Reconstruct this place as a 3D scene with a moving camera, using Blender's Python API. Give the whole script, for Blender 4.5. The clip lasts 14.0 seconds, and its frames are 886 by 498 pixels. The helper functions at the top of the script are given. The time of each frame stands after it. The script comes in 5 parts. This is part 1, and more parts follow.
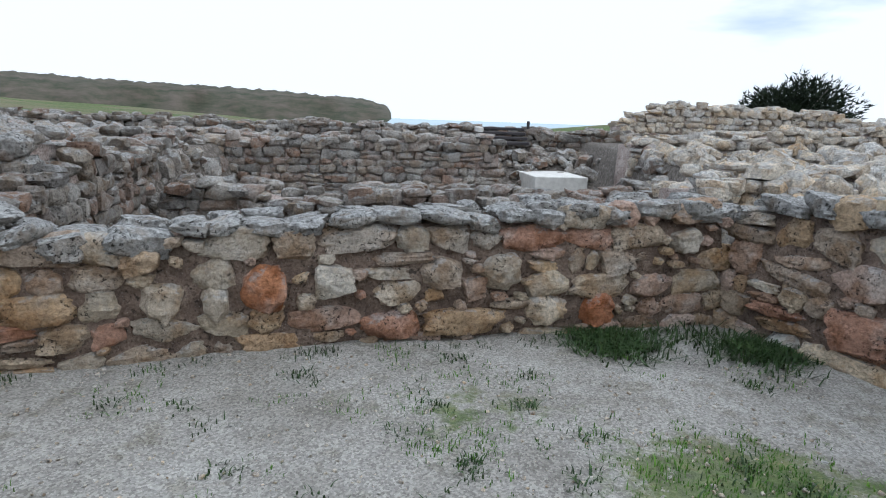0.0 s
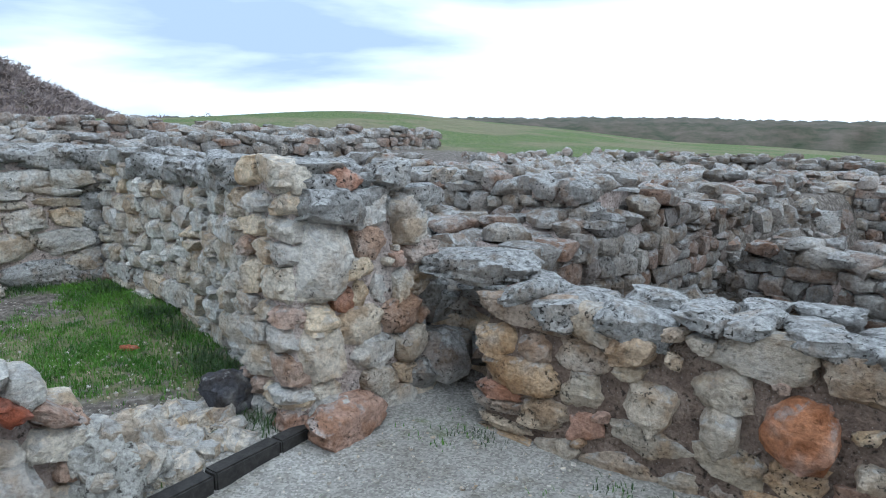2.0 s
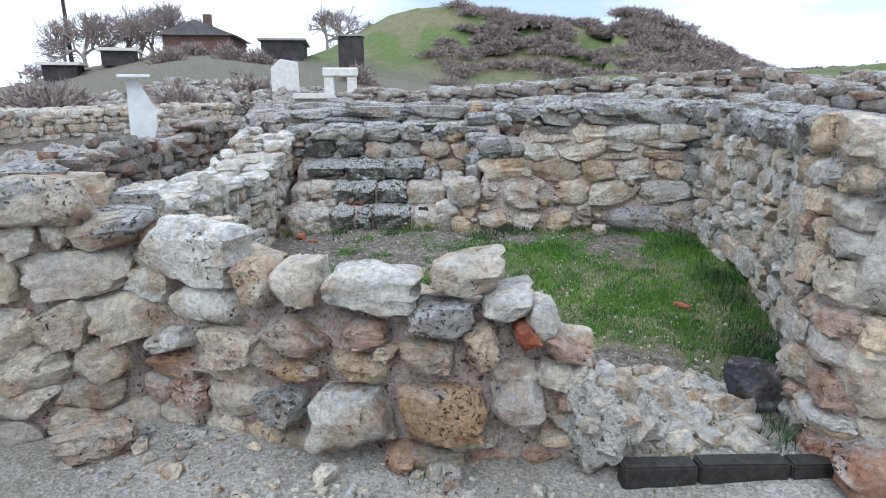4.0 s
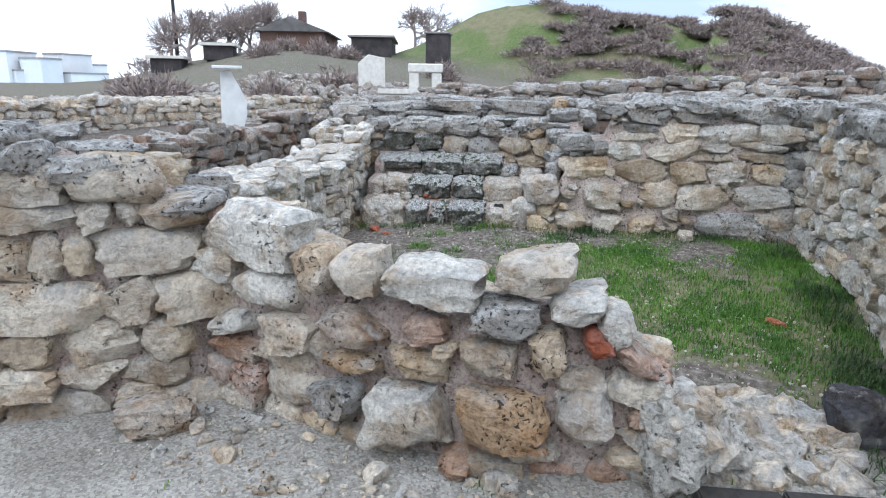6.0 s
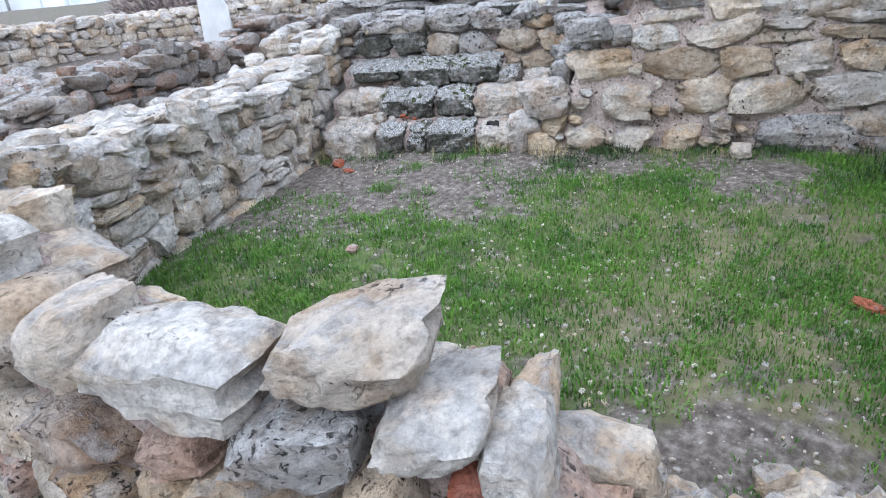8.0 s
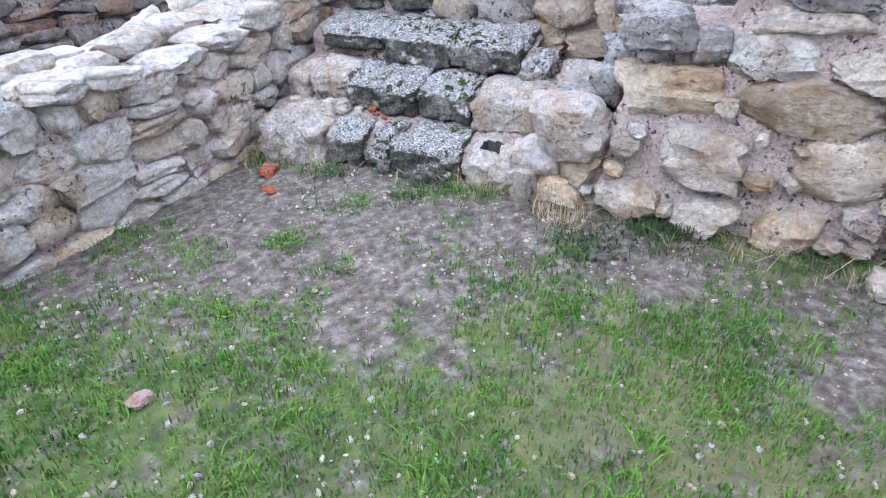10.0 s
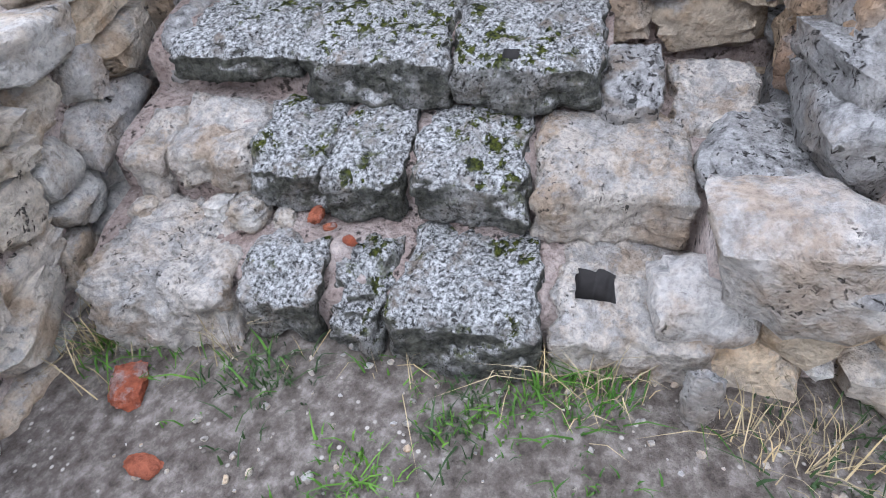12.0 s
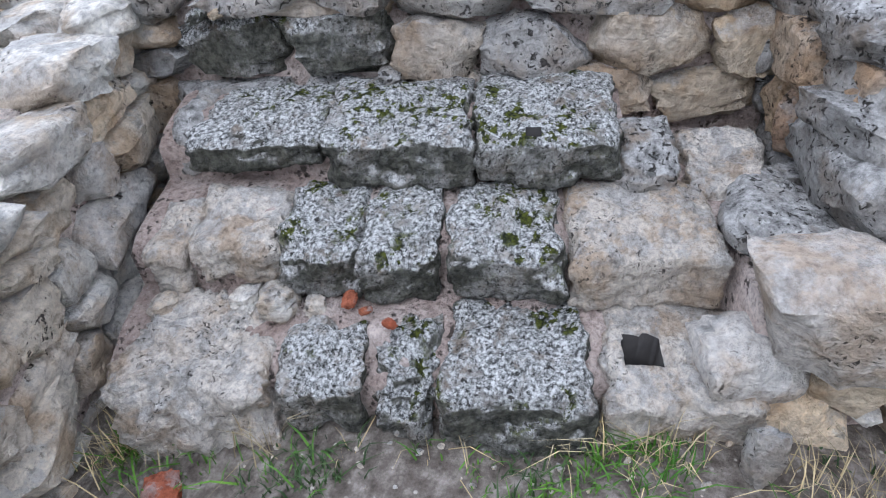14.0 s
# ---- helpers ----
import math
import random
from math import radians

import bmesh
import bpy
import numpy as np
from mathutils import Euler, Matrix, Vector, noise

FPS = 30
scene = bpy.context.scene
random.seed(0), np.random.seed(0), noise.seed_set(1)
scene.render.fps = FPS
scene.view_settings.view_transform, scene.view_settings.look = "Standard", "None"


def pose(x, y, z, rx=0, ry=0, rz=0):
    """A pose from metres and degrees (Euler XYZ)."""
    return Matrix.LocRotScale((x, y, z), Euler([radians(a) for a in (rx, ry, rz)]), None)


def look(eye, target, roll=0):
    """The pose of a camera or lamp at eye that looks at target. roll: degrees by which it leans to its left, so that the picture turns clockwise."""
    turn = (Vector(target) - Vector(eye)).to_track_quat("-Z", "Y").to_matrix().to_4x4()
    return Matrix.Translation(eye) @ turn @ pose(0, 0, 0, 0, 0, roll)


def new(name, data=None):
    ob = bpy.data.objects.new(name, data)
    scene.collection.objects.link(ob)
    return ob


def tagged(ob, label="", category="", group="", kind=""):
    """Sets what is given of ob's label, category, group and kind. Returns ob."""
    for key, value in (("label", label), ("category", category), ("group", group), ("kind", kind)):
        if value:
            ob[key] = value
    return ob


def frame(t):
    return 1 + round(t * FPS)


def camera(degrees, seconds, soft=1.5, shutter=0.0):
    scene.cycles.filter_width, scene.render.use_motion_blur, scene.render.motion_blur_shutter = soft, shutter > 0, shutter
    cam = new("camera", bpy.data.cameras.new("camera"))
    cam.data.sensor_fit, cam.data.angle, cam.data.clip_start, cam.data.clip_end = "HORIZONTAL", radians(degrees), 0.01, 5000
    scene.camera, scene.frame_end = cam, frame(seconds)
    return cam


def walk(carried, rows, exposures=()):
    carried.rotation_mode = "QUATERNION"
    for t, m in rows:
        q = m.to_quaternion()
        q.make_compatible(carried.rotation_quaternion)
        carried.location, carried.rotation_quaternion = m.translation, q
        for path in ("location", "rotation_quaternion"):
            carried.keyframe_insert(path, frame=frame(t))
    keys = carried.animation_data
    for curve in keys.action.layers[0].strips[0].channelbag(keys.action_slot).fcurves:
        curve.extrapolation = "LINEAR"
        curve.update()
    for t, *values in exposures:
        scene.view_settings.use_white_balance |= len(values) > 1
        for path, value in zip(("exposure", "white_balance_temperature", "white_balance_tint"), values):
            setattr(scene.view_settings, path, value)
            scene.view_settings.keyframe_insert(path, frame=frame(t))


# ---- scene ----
cam = camera(71.5, 14.0, soft=1.1)
METRES, EYE, TILT, LEAN, TURN = 8.0, 1.5, -12.0, -2.0, 0.0
ROWS = [
    (0.0, 0.0, 0.0, 0.0, 0.0, 0.0, 0.0),
    (0.5, 0.0101, 0.0447, 0.0157, 6.28, -0.44, 0.9),
    (1.0, 0.0167, 0.0834, 0.0241, 20.08, -1.9, -4.14),
    (1.5, 0.0015, 0.1196, 0.0301, 32.39, -1.25, -8.56),
    (2.0, -0.0024, 0.1445, 0.0369, 54.69, -1.49, -9.82),
    (2.5, -0.005, 0.1621, 0.0419, 72.69, -6.78, -11.24),
    (3.0, -0.0211, 0.1745, 0.0425, 83.52, -9.03, -13.16),
    (3.5, -0.0262, 0.1822, 0.0449, 102.29, -15.47, -11.38),
    (4.0, -0.0265, 0.1921, 0.0493, 110.83, -16.98, -11.66),
    (6.5, -0.061, 0.19, 0.0419, 120.57, -20.71, -10.57),
    (7.0, -0.1053, 0.1821, 0.0407, 120.74, -24.7, -7.81),
    (7.5, -0.1609, 0.1895, 0.0394, 121.4, -26.84, -6.8),
    (10.0, -0.4517, 0.1287, 0.0524, 134.68, -38.8, -9.48),
    (10.5, -0.489, 0.0872, 0.037, 135.6, -39.4, -9.82),
    (11.0, -0.5335, 0.0397, 0.0244, 132.28, -40.26, -6.22),
    (11.5, -0.5688, -0.0161, 0.0161, 129.87, -44.0, -6.44),
    (12.0, -0.5947, -0.0616, 0.0051, 119.85, -46.0, -8.46),
    (12.5, -0.6111, -0.0892, -0.0055, 116.08, -46.75, -7.66),
    (13.0, -0.6106, -0.1067, -0.0026, 113.05, -44.48, -7.96),
    (13.5, -0.601, -0.107, 0.0028, 112.47, -41.5, -8.76),
    (14.0, -0.5832, -0.0885, 0.0031, 113.56, -38.72, -8.74),
]
EXPO = [(0.0, -0.25, 5600, 8), (1.5, -0.05, 5350, 6), (2.7, 0.0, 5150, 4), (3.7, 0.15, 5450, 8), (6.5, 0.3, 5500, 10), (7.5, 0.42, 5450, 12), (10.0, 0.78, 5300, 18), (12.0, 0.58, 5450, 17), (14.0, 0.42, 5450, 15)]
walk(cam, [(t, pose(0, 0, EYE, TILT, LEAN, TURN) @ pose(METRES * x, METRES * y, METRES * z, 90 + pitch, roll, yaw)) for t, x, y, z, yaw, pitch, roll in ROWS], EXPO)

# ---- light ----
SUN_AZ, SUN_EL = 2.0, 44.0
world = bpy.data.worlds.new("overcast_sky")
scene.world = world
world.use_nodes = True
wn, wl = world.node_tree.nodes, world.node_tree.links
wn.clear()


def wnode(kind, **values):
    n = wn.new(kind)
    for k, v in values.items():
        n.inputs[k].default_value = v
    return n


w_out = wn.new("ShaderNodeOutputWorld")
w_sky = wn.new("ShaderNodeTexSky")
w_sky.sky_type, w_sky.sun_disc = "NISHITA", False
w_sky.sun_elevation, w_sky.sun_rotation = radians(SUN_EL), radians(90 - SUN_AZ)
w_bg_sky = wnode("ShaderNodeBackground", Strength=0.13)
w_bg_cloud = wnode("ShaderNodeBackground", Strength=1.2)
w_mix = wn.new("ShaderNodeMixShader")
w_co = wn.new("ShaderNodeTexCoord")
w_map = wn.new("ShaderNodeMapping")
w_map.inputs["Scale"].default_value = (1.0, 1.0, 4.2)
w_map.inputs["Location"].default_value = (0.35, 0.2, 0.1)
w_noise = wnode("ShaderNodeTexNoise", Scale=1.7, Detail=6.0, Roughness=0.52, Distortion=0.25)
w_cover = wn.new("ShaderNodeValToRGB")
w_cover.color_ramp.elements[0].position, w_cover.color_ramp.elements[1].position = 0.20, 0.36
w_noise2 = wnode("ShaderNodeTexNoise", Scale=1.9, Detail=6.0, Roughness=0.5, Distortion=0.15)
w_map2 = wn.new("ShaderNodeMapping")
w_map2.inputs["Scale"].default_value = (1.0, 1.0, 5.0)
w_map2.inputs["Location"].default_value = (2.3, 1.1, 0.4)
w_tone = wn.new("ShaderNodeValToRGB")
w_tone.color_ramp.elements[0].position, w_tone.color_ramp.elements[0].color = 0.40, (0.50, 0.57, 0.70, 1)
w_tone.color_ramp.elements[1].position, w_tone.color_ramp.elements[1].color = 0.58, (1.0, 1.0, 1.0, 1)
# the cloud is thinner and brighter towards the hidden sun
w_dot = wn.new("ShaderNodeVectorMath")
w_dot.operation = "DOT_PRODUCT"
w_dot.inputs[1].default_value = (math.cos(radians(SUN_AZ)), math.sin(radians(SUN_AZ)), 0.0)
w_side = wn.new("ShaderNodeMapRange")
for k, v in (("From Min", -1.0), ("From Max", -0.25), ("To Min", -0.07), ("To Max", 0.42)):
    w_side.inputs[k].default_value = v
w_sep = wn.new("ShaderNodeSeparateXYZ")
w_high = wn.new("ShaderNodeMapRange")
for k, v in (("From Min", 0.05), ("From Max", 0.26), ("To Min", 0.12), ("To Max", -0.13)):
    w_high.inputs[k].default_value = v
w_add2 = wn.new("ShaderNodeMath")
w_add2.operation = "ADD"
# an overcast sky is brighter overhead than at the horizon
w_top = wn.new("ShaderNodeMapRange")
for k, v in (("From Min", 0.42), ("From Max", 0.95), ("To Min", 1.28), ("To Max", 2.1)):
    w_top.inputs[k].default_value = v
w_add = wn.new("ShaderNodeMath")
w_add.operation = "ADD"
for a, b in ((w_co.outputs["Generated"], w_map.inputs["Vector"]), (w_map.outputs[0], w_noise.inputs["Vector"]),
             (w_noise.outputs["Fac"], w_cover.inputs[0]), (w_cover.outputs[0], w_mix.inputs[0]),
             (w_co.outputs["Generated"], w_map2.inputs["Vector"]), (w_map2.outputs[0], w_noise2.inputs["Vector"]),
             (w_co.outputs["Generated"], w_dot.inputs[0]), (w_dot.outputs["Value"], w_side.inputs["Value"]),
             (w_noise2.outputs["Fac"], w_add.inputs[0]), (w_side.outputs[0], w_add.inputs[1]),
             (w_co.outputs["Generated"], w_sep.inputs[0]), (w_sep.outputs["Z"], w_high.inputs["Value"]), (w_sep.outputs["Z"], w_top.inputs["Value"]), (w_top.outputs[0], w_bg_cloud.inputs["Strength"]), (w_add.outputs[0], w_add2.inputs[0]), (w_high.outputs[0], w_add2.inputs[1]), (w_add2.outputs[0], w_tone.inputs[0]), (w_tone.outputs[0], w_bg_cloud.inputs["Color"]),
             (w_sky.outputs[0], w_bg_sky.inputs["Color"]), (w_bg_sky.outputs[0], w_mix.inputs[1]),
             (w_bg_cloud.outputs[0], w_mix.inputs[2]), (w_mix.outputs[0], w_out.inputs[0])):
    wl.new(a, b)
sun = new("sun", bpy.data.lights.new("sun", "SUN"))
sun.data.energy, sun.data.angle, sun.data.color = 0.75, radians(20), (1.0, 0.95, 0.88)
sun.matrix_world = look((math.cos(radians(SUN_AZ)) * 30, math.sin(radians(SUN_AZ)) * 30, 30 * math.tan(radians(SUN_EL))), (0, 0, 0))


# ---- materials ----
class Mat:
    """A small builder of node materials."""

    def __init__(self, name, rough=0.9):
        self.m = bpy.data.materials.new(name)
        self.m.use_nodes = True
        self.t = self.m.node_tree
        self.b = self.t.nodes["Principled BSDF"]
        self.b.inputs["Roughness"].default_value = rough
        self.b.inputs["Specular IOR Level"].default_value = 0.25
        self.geo = self.t.nodes.new("ShaderNodeNewGeometry")
        self.pos = self.geo.outputs["Position"]

    def put(self, socket, v):
        if isinstance(v, bpy.types.NodeSocket):
            self.t.links.new(v, socket)
        elif isinstance(v, tuple) and len(v) == 3 and socket.type == "RGBA":
            socket.default_value = (*v, 1)
        else:
            socket.default_value = v

    def noise(self, scale, detail=4.0, rough=0.6, stretch=None, vec=None, dist=0.0):
        n = self.t.nodes.new("ShaderNodeTexNoise")
        n.inputs["Scale"].default_value, n.inputs["Detail"].default_value = scale, detail
        n.inputs["Roughness"].default_value, n.inputs["Distortion"].default_value = rough, dist
        v = vec or self.pos
        if stretch:
            mp = self.t.nodes.new("ShaderNodeMapping")
            mp.inputs["Scale"].default_value = stretch
            self.t.links.new(v, mp.inputs["Vector"])
            v = mp.outputs[0]
        self.t.links.new(v, n.inputs["Vector"])
        return n.outputs["Fac"]

    def cells(self, scale, out="Distance", vec=None):
        n = self.t.nodes.new("ShaderNodeTexVoronoi")
        n.inputs["Scale"].default_value = scale
        self.t.links.new(vec or self.pos, n.inputs["Vector"])
        return n.outputs[out]

    def band(self, v, lo, hi, a=0.0, b=1.0):
        n = self.t.nodes.new("ShaderNodeMapRange")
        n.interpolation_type = "SMOOTHSTEP"
        for k, x in (("Value", v), ("From Min", lo), ("From Max", hi), ("To Min", a), ("To Max", b)):
            self.put(n.inputs[k], x)
        return n.outputs[0]

    def calc(self, op, a, b=0.0):
        n = self.t.nodes.new("ShaderNodeMath")
        n.operation = op
        self.put(n.inputs[0], a)
        self.put(n.inputs[1], b)
        return n.outputs[0]

    def mix(self, f, a, b, mode="MIX"):
        n = self.t.nodes.new("ShaderNodeMix")
        n.data_type, n.blend_type = "RGBA", mode
        self.put(n.inputs[0], f)
        self.put(n.inputs[6], a)
        self.put(n.inputs[7], b)
        return n.outputs[2]

    def ramp(self, v, stops, hard=False):
        n = self.t.nodes.new("ShaderNodeValToRGB")
        el = n.color_ramp.elements
        n.color_ramp.interpolation = "CONSTANT" if hard else "LINEAR"
        while len(el) < len(stops):
            el.new(0.5)
        for e, (p, c) in zip(el, stops):
            e.position, e.color = p, (*c, 1)
        self.put(n.inputs[0], v)
        return n.outputs[0]

    def attr(self, name):
        n = self.t.nodes.new("ShaderNodeAttribute")
        n.attribute_name = name
        return n.outputs["Fac"]

    def upward(self):
        n = self.t.nodes.new("ShaderNodeSeparateXYZ")
        self.t.links.new(self.geo.outputs["Normal"], n.inputs[0])
        return n.outputs["Z"]

    def random(self, joined):
        if joined:
            return self.geo.outputs["Random Per Island"]
        return self.t.nodes.new("ShaderNodeObjectInfo").outputs["Random"]

    def bump(self, height, distance, strength=1.0):
        n = self.t.nodes.new("ShaderNodeBump")
        n.inputs["Distance"].default_value, n.inputs["Strength"].default_value = distance, strength
        self.put(n.inputs["Height"], height)
        self.t.links.new(n.outputs[0], self.b.inputs["Normal"])

    def done(self, colour):
        self.put(self.b.inputs["Base Color"], colour)
        return self.m


def stone_material(name, stops, joined=False, lichen=0.5, moss=0.0, pits=0.5, scale=1.0, grain=0.6):
    """Weathered shell limestone: a tone for each block, rusty stains, bedding bands, lichen crust, pits."""
    k = Mat(name, 0.92)
    base = k.ramp(k.random(joined), stops)
    stain = k.noise(5.0 * scale, 5.0, 0.62)
    base = k.mix(k.band(stain, 0.44, 0.62, 0.0, 0.8), base, k.mix(1.0, base, (0.66, 0.54, 0.42), "MULTIPLY"))
    wash = k.noise(2.3 * scale, 4.0, 0.6)
    base = k.mix(k.band(wash, 0.50, 0.66, 0.0, 0.5), base, (0.60, 0.57, 0.52) if not moss else (0.5, 0.5, 0.48))
    layer = k.noise(11.0 * scale, 5.0, 0.65, (1.0, 1.0, 2.0), None, 0.4)
    base = k.mix(0.3, base, k.ramp(layer, [(0.36, (0.55, 0.5, 0.44)), (0.5, (1.0, 1.0, 1.0)), (0.64, (1.22, 1.2, 1.16))]), "MULTIPLY")
    fine = k.noise(42.0 * scale, 6.0, 0.72)
    base = k.mix(grain, base, k.ramp(fine, [(0.34, (0.32, 0.29, 0.26)), (0.49, (1.0, 1.0, 1.0)), (0.66, (1.5, 1.48, 1.42))]), "MULTIPLY")
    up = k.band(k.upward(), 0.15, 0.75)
    crust = k.band(k.noise(9.0 * scale, 6.0, 0.66), 0.52 - 0.18 * lichen, 0.60 - 0.1 * lichen)
    crust = k.calc("MULTIPLY", crust, k.band(up, 0.0, 1.0, 0.35 * lichen, min(1.0, 0.5 + 0.5 * lichen)))
    grey = k.ramp(k.noise((48.0 if moss else 26.0) * scale, 6.0, 0.75), [(0.39, (0.06, 0.06, 0.058)), (0.48, (0.33, 0.335, 0.32)), (0.59, (0.74, 0.745, 0.72))] if moss else [(0.34, (0.10, 0.10, 0.096)), (0.48, (0.33, 0.325, 0.31)), (0.66, (0.62, 0.615, 0.59))])
    base = k.mix(crust, base, grey)
    pit = k.noise(46.0 * scale, 3.0, 0.6, None, None, 0.8)
    pit_mask = k.calc("MULTIPLY", k.band(pit, 0.42, 0.35), k.band(k.noise(4.0 * scale, 3.0), 0.68 - 0.4 * pits, 0.78 - 0.4 * pits))
    base = k.mix(k.calc("MULTIPLY", pit_mask, 0.9), base, (0.035, 0.03, 0.026))
    blot = k.calc("MULTIPLY", k.band(k.noise(17.0 * scale, 6.0, 0.75), 0.40, 0.34), 0.15 + 0.65 * lichen)
    base = k.mix(blot, base, (0.06, 0.06, 0.055))
    if moss:
        # patchy near-black olive tone on faces that do not look up
        steep_dark = k.calc("MULTIPLY", k.band(up, 0.6, 0.05), k.band(k.noise(6.0, 5.0, 0.7), 0.36, 0.54, 0.25, 0.9))
        base = k.mix(steep_dark, base, k.ramp(k.noise(40.0, 4.0, 0.7), [(0.38, (0.018, 0.02, 0.014)), (0.62, (0.12, 0.12, 0.09))]))
        patch = k.calc("MULTIPLY", k.band(k.noise(20.0, 5.0, 0.7), 0.635 - 0.12 * moss, 0.655 - 0.12 * moss), up)
        patch = k.calc("MULTIPLY", patch, k.band(k.noise(4.5, 3.0), 0.46, 0.55))
        base = k.mix(patch, base, k.ramp(k.noise(70.0, 3.0), [(0.40, (0.010, 0.014, 0.004)), (0.62, (0.10, 0.115, 0.012))]))
    height = k.calc("ADD", k.calc("MULTIPLY", fine, 0.5), k.calc("MULTIPLY", layer, 0.5))
    height = k.calc("SUBTRACT", height, k.calc("MULTIPLY", pit_mask, 0.9))
    height = k.calc("ADD", height, k.calc("MULTIPLY", stain, 1.2))
    k.bump(height, 0.055, 1.0)
    return k.done(base)


OCHRE = [(0.0, (0.36, 0.24, 0.15)), (0.2, (0.56, 0.41, 0.25)), (0.42, (0.40, 0.32, 0.25)), (0.62, (0.55, 0.445, 0.32)), (0.8, (0.35, 0.285, 0.23)), (1.0, (0.48, 0.355, 0.26))]
TAN = [(0.0, (0.42, 0.35, 0.265)), (0.3, (0.56, 0.47, 0.345)), (0.6, (0.45, 0.39, 0.31)), (1.0, (0.60, 0.51, 0.40))]
PALE = [(0.0, (0.58, 0.51, 0.41)), (0.25, (0.72, 0.65, 0.54)), (0.45, (0.50, 0.45, 0.38)), (0.62, (0.72, 0.58, 0.40)), (0.8, (0.66, 0.64, 0.60)), (1.0, (0.54, 0.50, 0.45))]
GREY = [(0.0, (0.24, 0.235, 0.225)), (0.3, (0.36, 0.35, 0.33)), (0.6, (0.30, 0.285, 0.265)), (1.0, (0.44, 0.425, 0.40))]
M_OCHRE = stone_material("ochre_limestone", OCHRE, lichen=0.12, pits=0.6)
M_PALE = stone_material("pale_limestone", PALE, lichen=0.25, pits=0.35, grain=0.5)
M_TAN = stone_material("tan_limestone", TAN, lichen=0.25, pits=0.4, grain=0.5)
M_WHITE = stone_material("whitish_lichen_limestone", [(0.0, (0.58, 0.555, 0.50)), (1.0, (0.70, 0.675, 0.615))], lichen=0.35, pits=0.35, grain=0.55)
M_GREY = stone_material("grey_lichen_limestone", GREY, lichen=0.9, pits=0.7)
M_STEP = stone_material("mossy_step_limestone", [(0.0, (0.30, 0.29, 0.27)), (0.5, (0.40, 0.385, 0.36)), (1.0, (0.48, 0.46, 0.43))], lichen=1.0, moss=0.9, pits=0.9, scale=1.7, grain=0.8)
M_STEP_CLEAN = stone_material("worn_step_limestone", [(0.0, (0.56, 0.51, 0.44)), (1.0, (0.66, 0.62, 0.56))], lichen=0.3, pits=0.4, scale=1.5)
MIXED = [(0.0, (0.22, 0.205, 0.185)), (0.25, (0.34, 0.31, 0.275)), (0.45, (0.33, 0.22, 0.16)), (0.6, (0.27, 0.26, 0.245)), (0.8, (0.42, 0.36, 0.29)), (1.0, (0.25, 0.235, 0.22))]
M_MIX_J = stone_material("mixed_rubble", MIXED, True, lichen=0.5)
M_PALE_J = stone_material("pale_rubble", PALE, True, lichen=0.5)
DUSK = [(p, tuple(0.72 * v for v in c)) for p, c in MIXED]
M_GREY_J = stone_material("grey_rubble", MIXED, True, lichen=0.7)
M_DUSK_J = stone_material("dark_grey_rubble", DUSK, True, lichen=0.35)
M_ORANGE = stone_material("orange_burnt_limestone", [(0.0, (0.46, 0.20, 0.10)), (1.0, (0.50, 0.27, 0.13))], lichen=0.0, pits=0.2)
M_RED = stone_material("red_tile_clay", [(0.0, (0.36, 0.11, 0.06)), (1.0, (0.40, 0.14, 0.075))], lichen=0.0, pits=0.1)
M_REDDISH = stone_material("reddish_limestone", [(0.0, (0.45, 0.25, 0.17)), (0.5, (0.50, 0.38, 0.31)), (1.0, (0.44, 0.29, 0.20))], lichen=0.1)
M_BASALT = stone_material("dark_smooth_stone", [(0.0, (0.07, 0.07, 0.08)), (1.0, (0.08, 0.08, 0.09))], lichen=0.0, pits=0.0)


def mortar_material(name, lo, mid, hi):
    k = Mat(name, 0.95)
    n = k.noise(7.0, 5.0)
    c = k.ramp(n, [(0.3, lo), (0.5, mid), (0.7, hi)])
    f = k.noise(60.0, 5.0, 0.7)
    c = k.mix(0.8, c, k.ramp(f, [(0.34, (0.45, 0.42, 0.4)), (0.5, (0.95, 0.95, 0.95)), (0.66, (1.25, 1.25, 1.22))]), "MULTIPLY")
    grit = k.band(k.cells(55.0), 0.16, 0.08)
    c = k.mix(k.calc("MULTIPLY", grit, 0.5), c, (0.6, 0.57, 0.52))
    holes = k.calc("MULTIPLY", k.band(k.noise(30.0, 3.0), 0.40, 0.32), 0.8)
    c = k.mix(holes, c, (0.06, 0.05, 0.042))
    k.bump(k.calc("SUBTRACT", k.calc("ADD", f, k.calc("MULTIPLY", n, 2.0)), k.calc("MULTIPLY", holes, 0.8)), 0.03, 1.0)
    return k.done(c)


M_MORTAR = mortar_material("pinkish_lime_mortar", (0.30, 0.225, 0.19), (0.46, 0.375, 0.33), (0.57, 0.50, 0.45))
M_CRUMB = mortar_material("white_crumbling_mortar", (0.34, 0.32, 0.28), (0.55, 0.53, 0.48), (0.68, 0.66, 0.61))
M_LIME = mortar_material("pale_lime_mortar", (0.44, 0.35, 0.30), (0.62, 0.52, 0.46), (0.72, 0.64, 0.58))
M_EARTH = mortar_material("brown_earth_mortar", (0.13, 0.095, 0.075), (0.24, 0.175, 0.135), (0.36, 0.28, 0.22))


